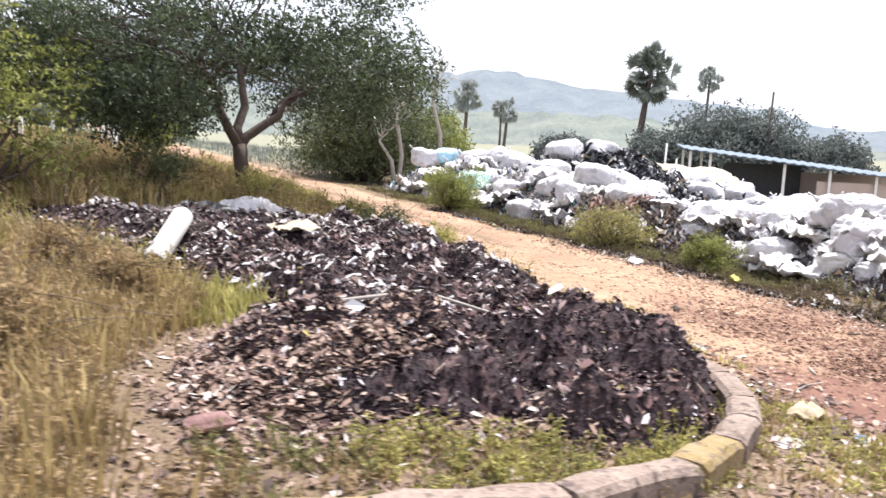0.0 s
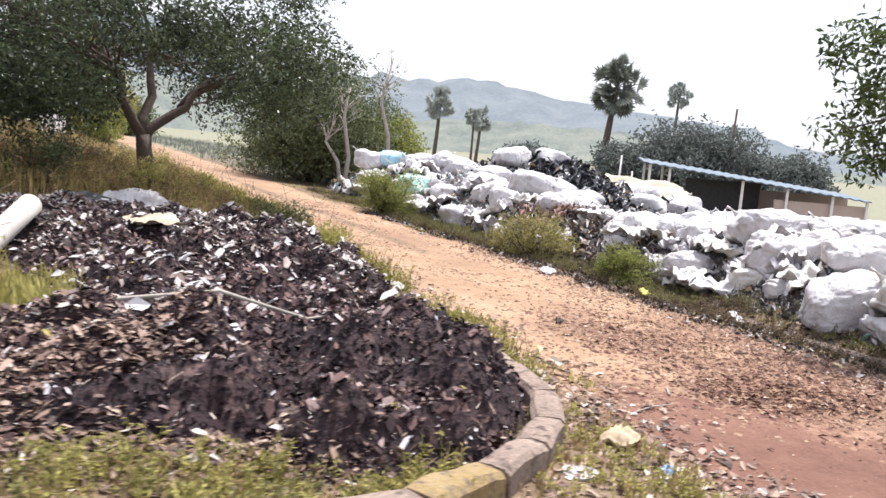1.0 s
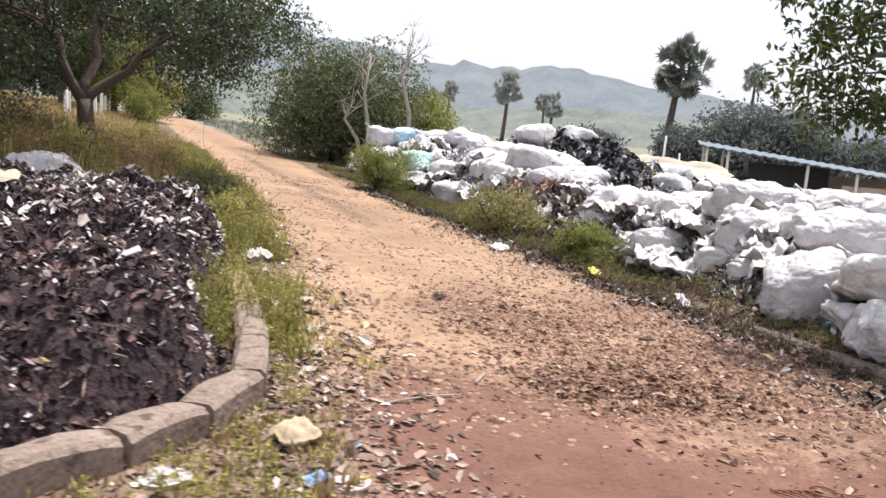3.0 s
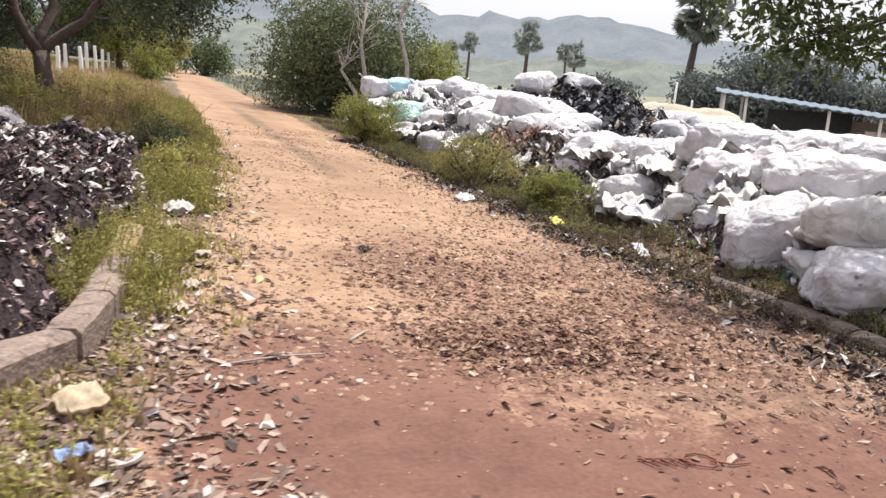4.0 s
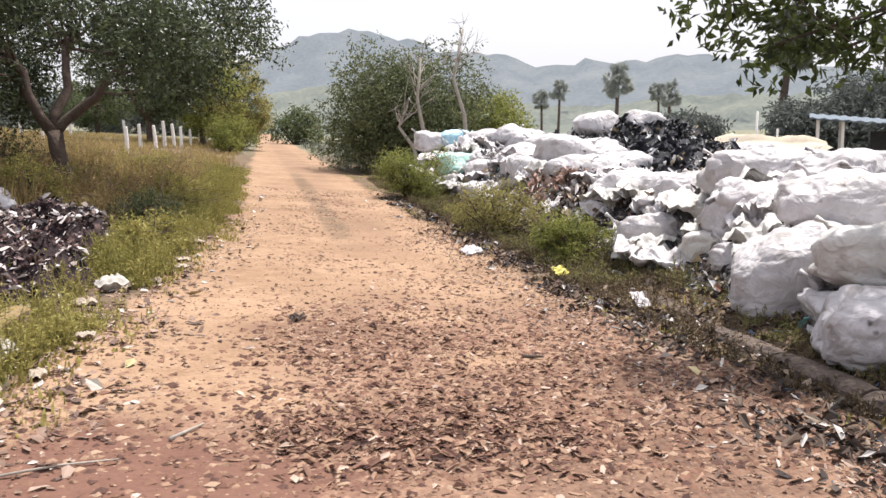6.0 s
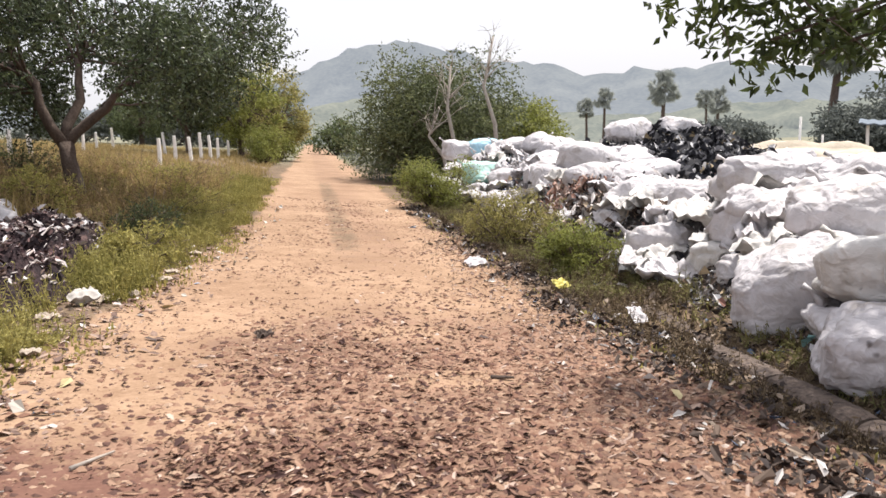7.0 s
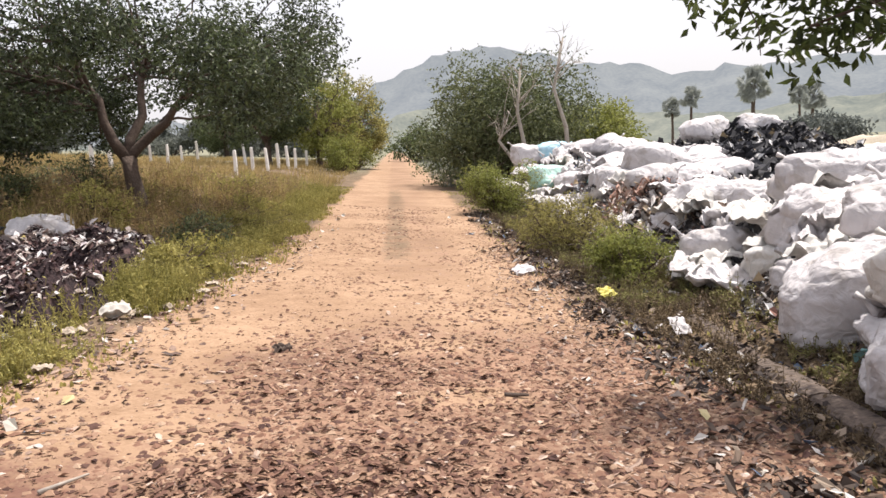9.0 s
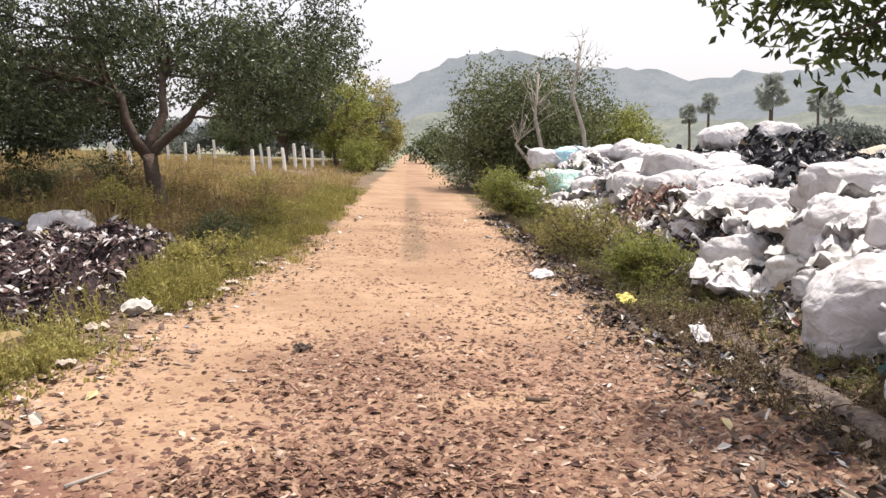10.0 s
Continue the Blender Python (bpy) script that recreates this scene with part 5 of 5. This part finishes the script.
on = lambda x, y, h=0.03: (x, y, max(heap_top(x, y) if heap_height(x, y) > 0.02 else -9, ground_z(x, y), road_z(x, y) if road_in(x, y) > 0 else -9) + h)
stick([on(1.3, 5.9), on(1.9, 5.65, 0.05), on(2.5, 5.5, 0.07), on(3.1, 5.45, 0.06), on(3.6, 5.6)], 0.018, "long bent dry stem across the heap", M_DEAD)
stick([on(1.2, 6.3), on(1.8, 6.1, 0.06), on(2.4, 5.95, 0.03)], 0.014, "dry grey stem on the heap", M_DEAD)
slab("dry_leaf", 6.69, 7.47, on(6.69, 7.47)[2], 0.14, 0.08, 0.02, 25, 20, M_BARK, "curled dark dead leaf on the road", "leaf", 15, 0.05)
stick([on(5.95, 4.85, 0.01), on(6.1, 5.05, 0.015)], 0.012, "pale wooden sliver on the red earth", M_DEAD)
stick([on(5.2, 4.4, 0.01), on(5.5, 4.55, 0.015), on(5.75, 4.6, 0.01)], 0.008, "thin dry twig on the red earth", M_DEAD)
stick([on(8.25, 6.35, 0.012), on(8.4, 6.3, 0.02)], 0.018, "dark twig on the road", M_BARK)

# torn film between the sacks
rt = random.Random(66)
made = 0
while made < 85:
    x, y = rt.uniform(10.8, 14.5), rt.uniform(8.5, 26)
    h = pile_height(x, y)
    if h < 0.08 or x > 12.4 and rt.random() < 0.5:
        continue
    made += 1
    w = rt.uniform(0.35, 1.1)
    slab("torn_film", x, y, pile_top(x, y) + 0.14, w, w * rt.uniform(0.5, 0.9), 0.09, rt.uniform(0, 180), rt.uniform(-40, 40), M_SACK if rt.random() < 0.75 else M_SACK_G, "crumpled torn white plastic film between sacks", "plastic film", 500 + made, 0.16)

for i in range(16):
    x, y = rt.uniform(10.85, 11.7), rt.uniform(7.6, 12.3)
    w = rt.uniform(0.4, 0.8)
    slab("torn_film", x, y, pile_top(x, y) + 0.1, w, w * rt.uniform(0.5, 0.8), 0.12, rt.uniform(0, 180), rt.uniform(-45, 10), M_SACK_G if i % 2 else M_SACK, "dusty crumpled film wedged between the sacks", "plastic film", 620 + i, 0.14)

# pale rags on the left verge
M_RAG = material("pale_rag", (0.34, 0.28, 0.215), (0.46, 0.39, 0.315), 8, 0.85, 0.4, 40)
made = 0
while made < 17:
    x, y = rt.uniform(4.5, 6.2), rt.uniform(4.3, 12.5)
    if not -0.6 < road_in(x, y) < 0.1:
        continue
    made += 1
    w = rt.uniform(0.08, 0.2)
    slab("rag", x, y, ground_z(x, y) + 0.03, w, w * rt.uniform(0.5, 0.9), 0.03, rt.uniform(0, 180), rt.uniform(-12, 12), M_RAG, "pale dusty scrap of rag on the verge", "rag", 700 + made, 0.03)

# dark refuse showing at the pile's foot
P_FOOT = palette("foot_refuse", [(26, (0.045, 0.038, 0.04)), (24, (0.14, 0.10, 0.085)), (20, (0.30, 0.215, 0.165)), (18, (0.66, 0.63, 0.61)), (10, (0.46, 0.36, 0.25))], 0.6)
spots = []
while len(spots) < 5200:
    x, y = rt.gauss(11.35, 0.5), rt.gauss(13.7, 1.15)
    if pile_height(x, y) > 0.03:
        spots.append((x, y, pile_top(x, y) + rt.uniform(0, 0.14)))
scraps("dark_refuse", spots, P_FOOT, "dark plastic, rags and paper at the foot of the pile", (0.03, 0.13), "refuse", 58, 1.1, 1.8, 0.8)
P_PINK = palette("reddish_wrappers", [(40, (0.55, 0.33, 0.25)), (30, (0.66, 0.50, 0.42)), (20, (0.36, 0.2, 0.15)), (10, (0.72, 0.66, 0.62))], 0.6)
spots = []
while len(spots) < 700:
    x, y = rt.gauss(11.6, 0.3), rt.gauss(15.0, 0.55)
    if pile_height(x, y) > 0.2:
        spots.append((x, y, pile_top(x, y) + rt.uniform(0.08, 0.25)))
scraps("reddish_wrappers", spots, P_PINK, "reddish plastic wrappers spilling from the pile", (0.03, 0.1), "refuse", 63, 1.1, 1.8, 0.8)


def ring(x, y, z, r, thick, mat, label, seed, part_arc=1.0, category="tyre"):
    """A tyre or rubber ring lying in the refuse."""
    rng = random.Random(seed)
    v, f, n, k = [], [], 28, 9
    count = int(n * part_arc)
    for i in range(count + 1):
        a = 2 * math.pi * i / n
        for j in range(k):
            b = 2 * math.pi * j / k
            q = r + thick * math.cos(b)
            v.append((q * math.cos(a), q * math.sin(a), thick * 1.3 * math.sin(b) + 0.02 * math.sin(3 * a + seed)))
    for i in range(count):
        for j in range(k):
            f.append((i * k + j, (i + 1) * k + j, (i + 1) * k + (j + 1) % k, i * k + (j + 1) % k))
    ob = mesh_object("rubber_ring", v, f, mat, None, True)
    ob.matrix_basis = pose(x, y, z, rng.uniform(-50, 50), rng.uniform(-50, 50), rng.uniform(0, 360))
    return tagged(ob, label, category)


M_TAN = material("tan_rubber", (0.36, 0.28, 0.16), (0.46, 0.37, 0.23), 4, 0.7, 0.3, 30)
for i in range(30):
    t = rt.random() ** 0.7
    x, y = 13.2 + 5.4 * t + rt.gauss(0, 0.3 + 0.8 * t), 14.8 + 9.4 * t + rt.gauss(0, 0.3 + 0.8 * t)
    tan = i % 9 == 3
    ring(x, y, pile_top(x, y) + 0.08, rt.uniform(0.12, 0.25), rt.uniform(0.03, 0.07), M_TAN if tan else M_DARK, "tan rubber ring in the refuse" if tan else "black rubber ring thrown on the refuse", i, rt.choice((1.0, 0.75, 0.55)))
ring(12.75, 14.1, pile_top(12.75, 14.1) + 0.06, 0.15, 0.035, M_TAN, "tan rubber ring in the refuse", 61)
ring(13.5, 16.4, pile_top(13.5, 16.4) + 0.06, 0.2, 0.04, M_TAN, "tan rubber ring in the refuse", 62)

slab("tarpaulin", 23.2, 26.2, base_ground(23.2, 26.2) + 1.55, 4.2, 1.8, 0.5, -30, 12, material("tan_tarpaulin", (0.42, 0.36, 0.27), (0.54, 0.47, 0.37), 3, 0.8, 0.3, 20), "tan tarpaulin heaped behind the sacks", "tarpaulin", 12, 0.25)


def pole(x, y, z0, h, r, lean, label):
    root = tagged(new("pole"), label, "pole")
    v, f = [], []
    tube(v, f, [Vector((0, 0, -0.3)), Vector((lean * 0.5, 0, h * 0.5)), Vector((lean, 0, h))], [r, r * 0.9, r * 0.75], 8)
    mesh_object("shaft", v, f, M_POST if r < 0.06 else M_BARK, root, True)
    root.location = (x, y, z0)


pole(24.8, 29.2, base_ground(24.8, 29.2), 2.9, 0.05, 0.1, "thin pale pole standing behind the pile")
pole(26.6, 30.5, base_ground(26.6, 30.5), 2.3, 0.05, 0.05, "thin pale pole standing behind the pile")
pole(44.2, 41.9, base_ground(44.2, 41.9), 7.3, 0.09, 0.3, "tall dark pole on the plain")

# pale paper and film over the far part of the heap
P_PAPER = palette("pale_paper", [(40, (0.62, 0.56, 0.53)), (30, (0.42, 0.35, 0.31)), (16, (0.74, 0.71, 0.70)), (10, (0.24, 0.17, 0.14))])
spots = []
while len(spots) < 5200:
    x, y = rt.uniform(0.5, 4.95), 5.5 + 8.0 * rt.random() ** 0.75
    if heap_height(x, y) > 0.04 and rt.random() < 0.45 + 0.9 * fbm(x, y, 1.1, 44.0) + 0.35 * ss(9, 12, y):
        spots.append((x, y, heap_top(x, y) + 0.012))
scraps("pale_paper", spots, P_PAPER, "pale paper and plastic film bits on the heap", (0.015, 0.1), "refuse", 62, 0.7, 1.9, 0.5)

# straw and pale stems over the heap
P_STRAW = palette("pale_stems", [(40, (0.42, 0.33, 0.25)), (35, (0.28, 0.20, 0.15)), (20, (0.60, 0.52, 0.44))])
spots = []
while len(spots) < 2600:
    x, y = rt.uniform(-1.3, 4.6), rt.uniform(3.0, 13.2)
    if heap_height(x, y) > 0.06:
        spots.append((x, y, heap_top(x, y) + 0.012))
scraps("pale_stems", spots, P_STRAW, "dry stems and straw strewn over the heap", (0.006, 0.02), "straw", 59, 0.5, 7.0, 0.3)

M_RUST = material("rusty_wire", (0.16, 0.06, 0.04), (0.24, 0.10, 0.06), 9, 0.8, 0.3, 60)
loop = [on(7.25 + 0.09 * math.cos(a * 0.7), 3.2 + 0.07 * math.sin(a * 0.7), 0.012) for a in range(10)]
stick(loop, 0.006, "loop of rusty wire on the red earth", M_RUST, "wire")
for i in range(5):
    stick([on(6.96 + 0.05 * i, 3.24, 0.01), on(6.99 + 0.05 * i, 3.15, 0.014)], 0.006, "bent rusty wire on the red earth", M_RUST, "wire")
stick([on(6.94, 3.25, 0.01), on(7.05, 3.24, 0.014), on(7.2, 3.22, 0.01)], 0.006, "bent rusty wire on the red earth", M_RUST, "wire")
stick([on(7.3, 3.19, 0.01), on(7.4, 3.15, 0.016), on(7.52, 3.17, 0.01)], 0.006, "bent rusty wire on the red earth", M_RUST, "wire")
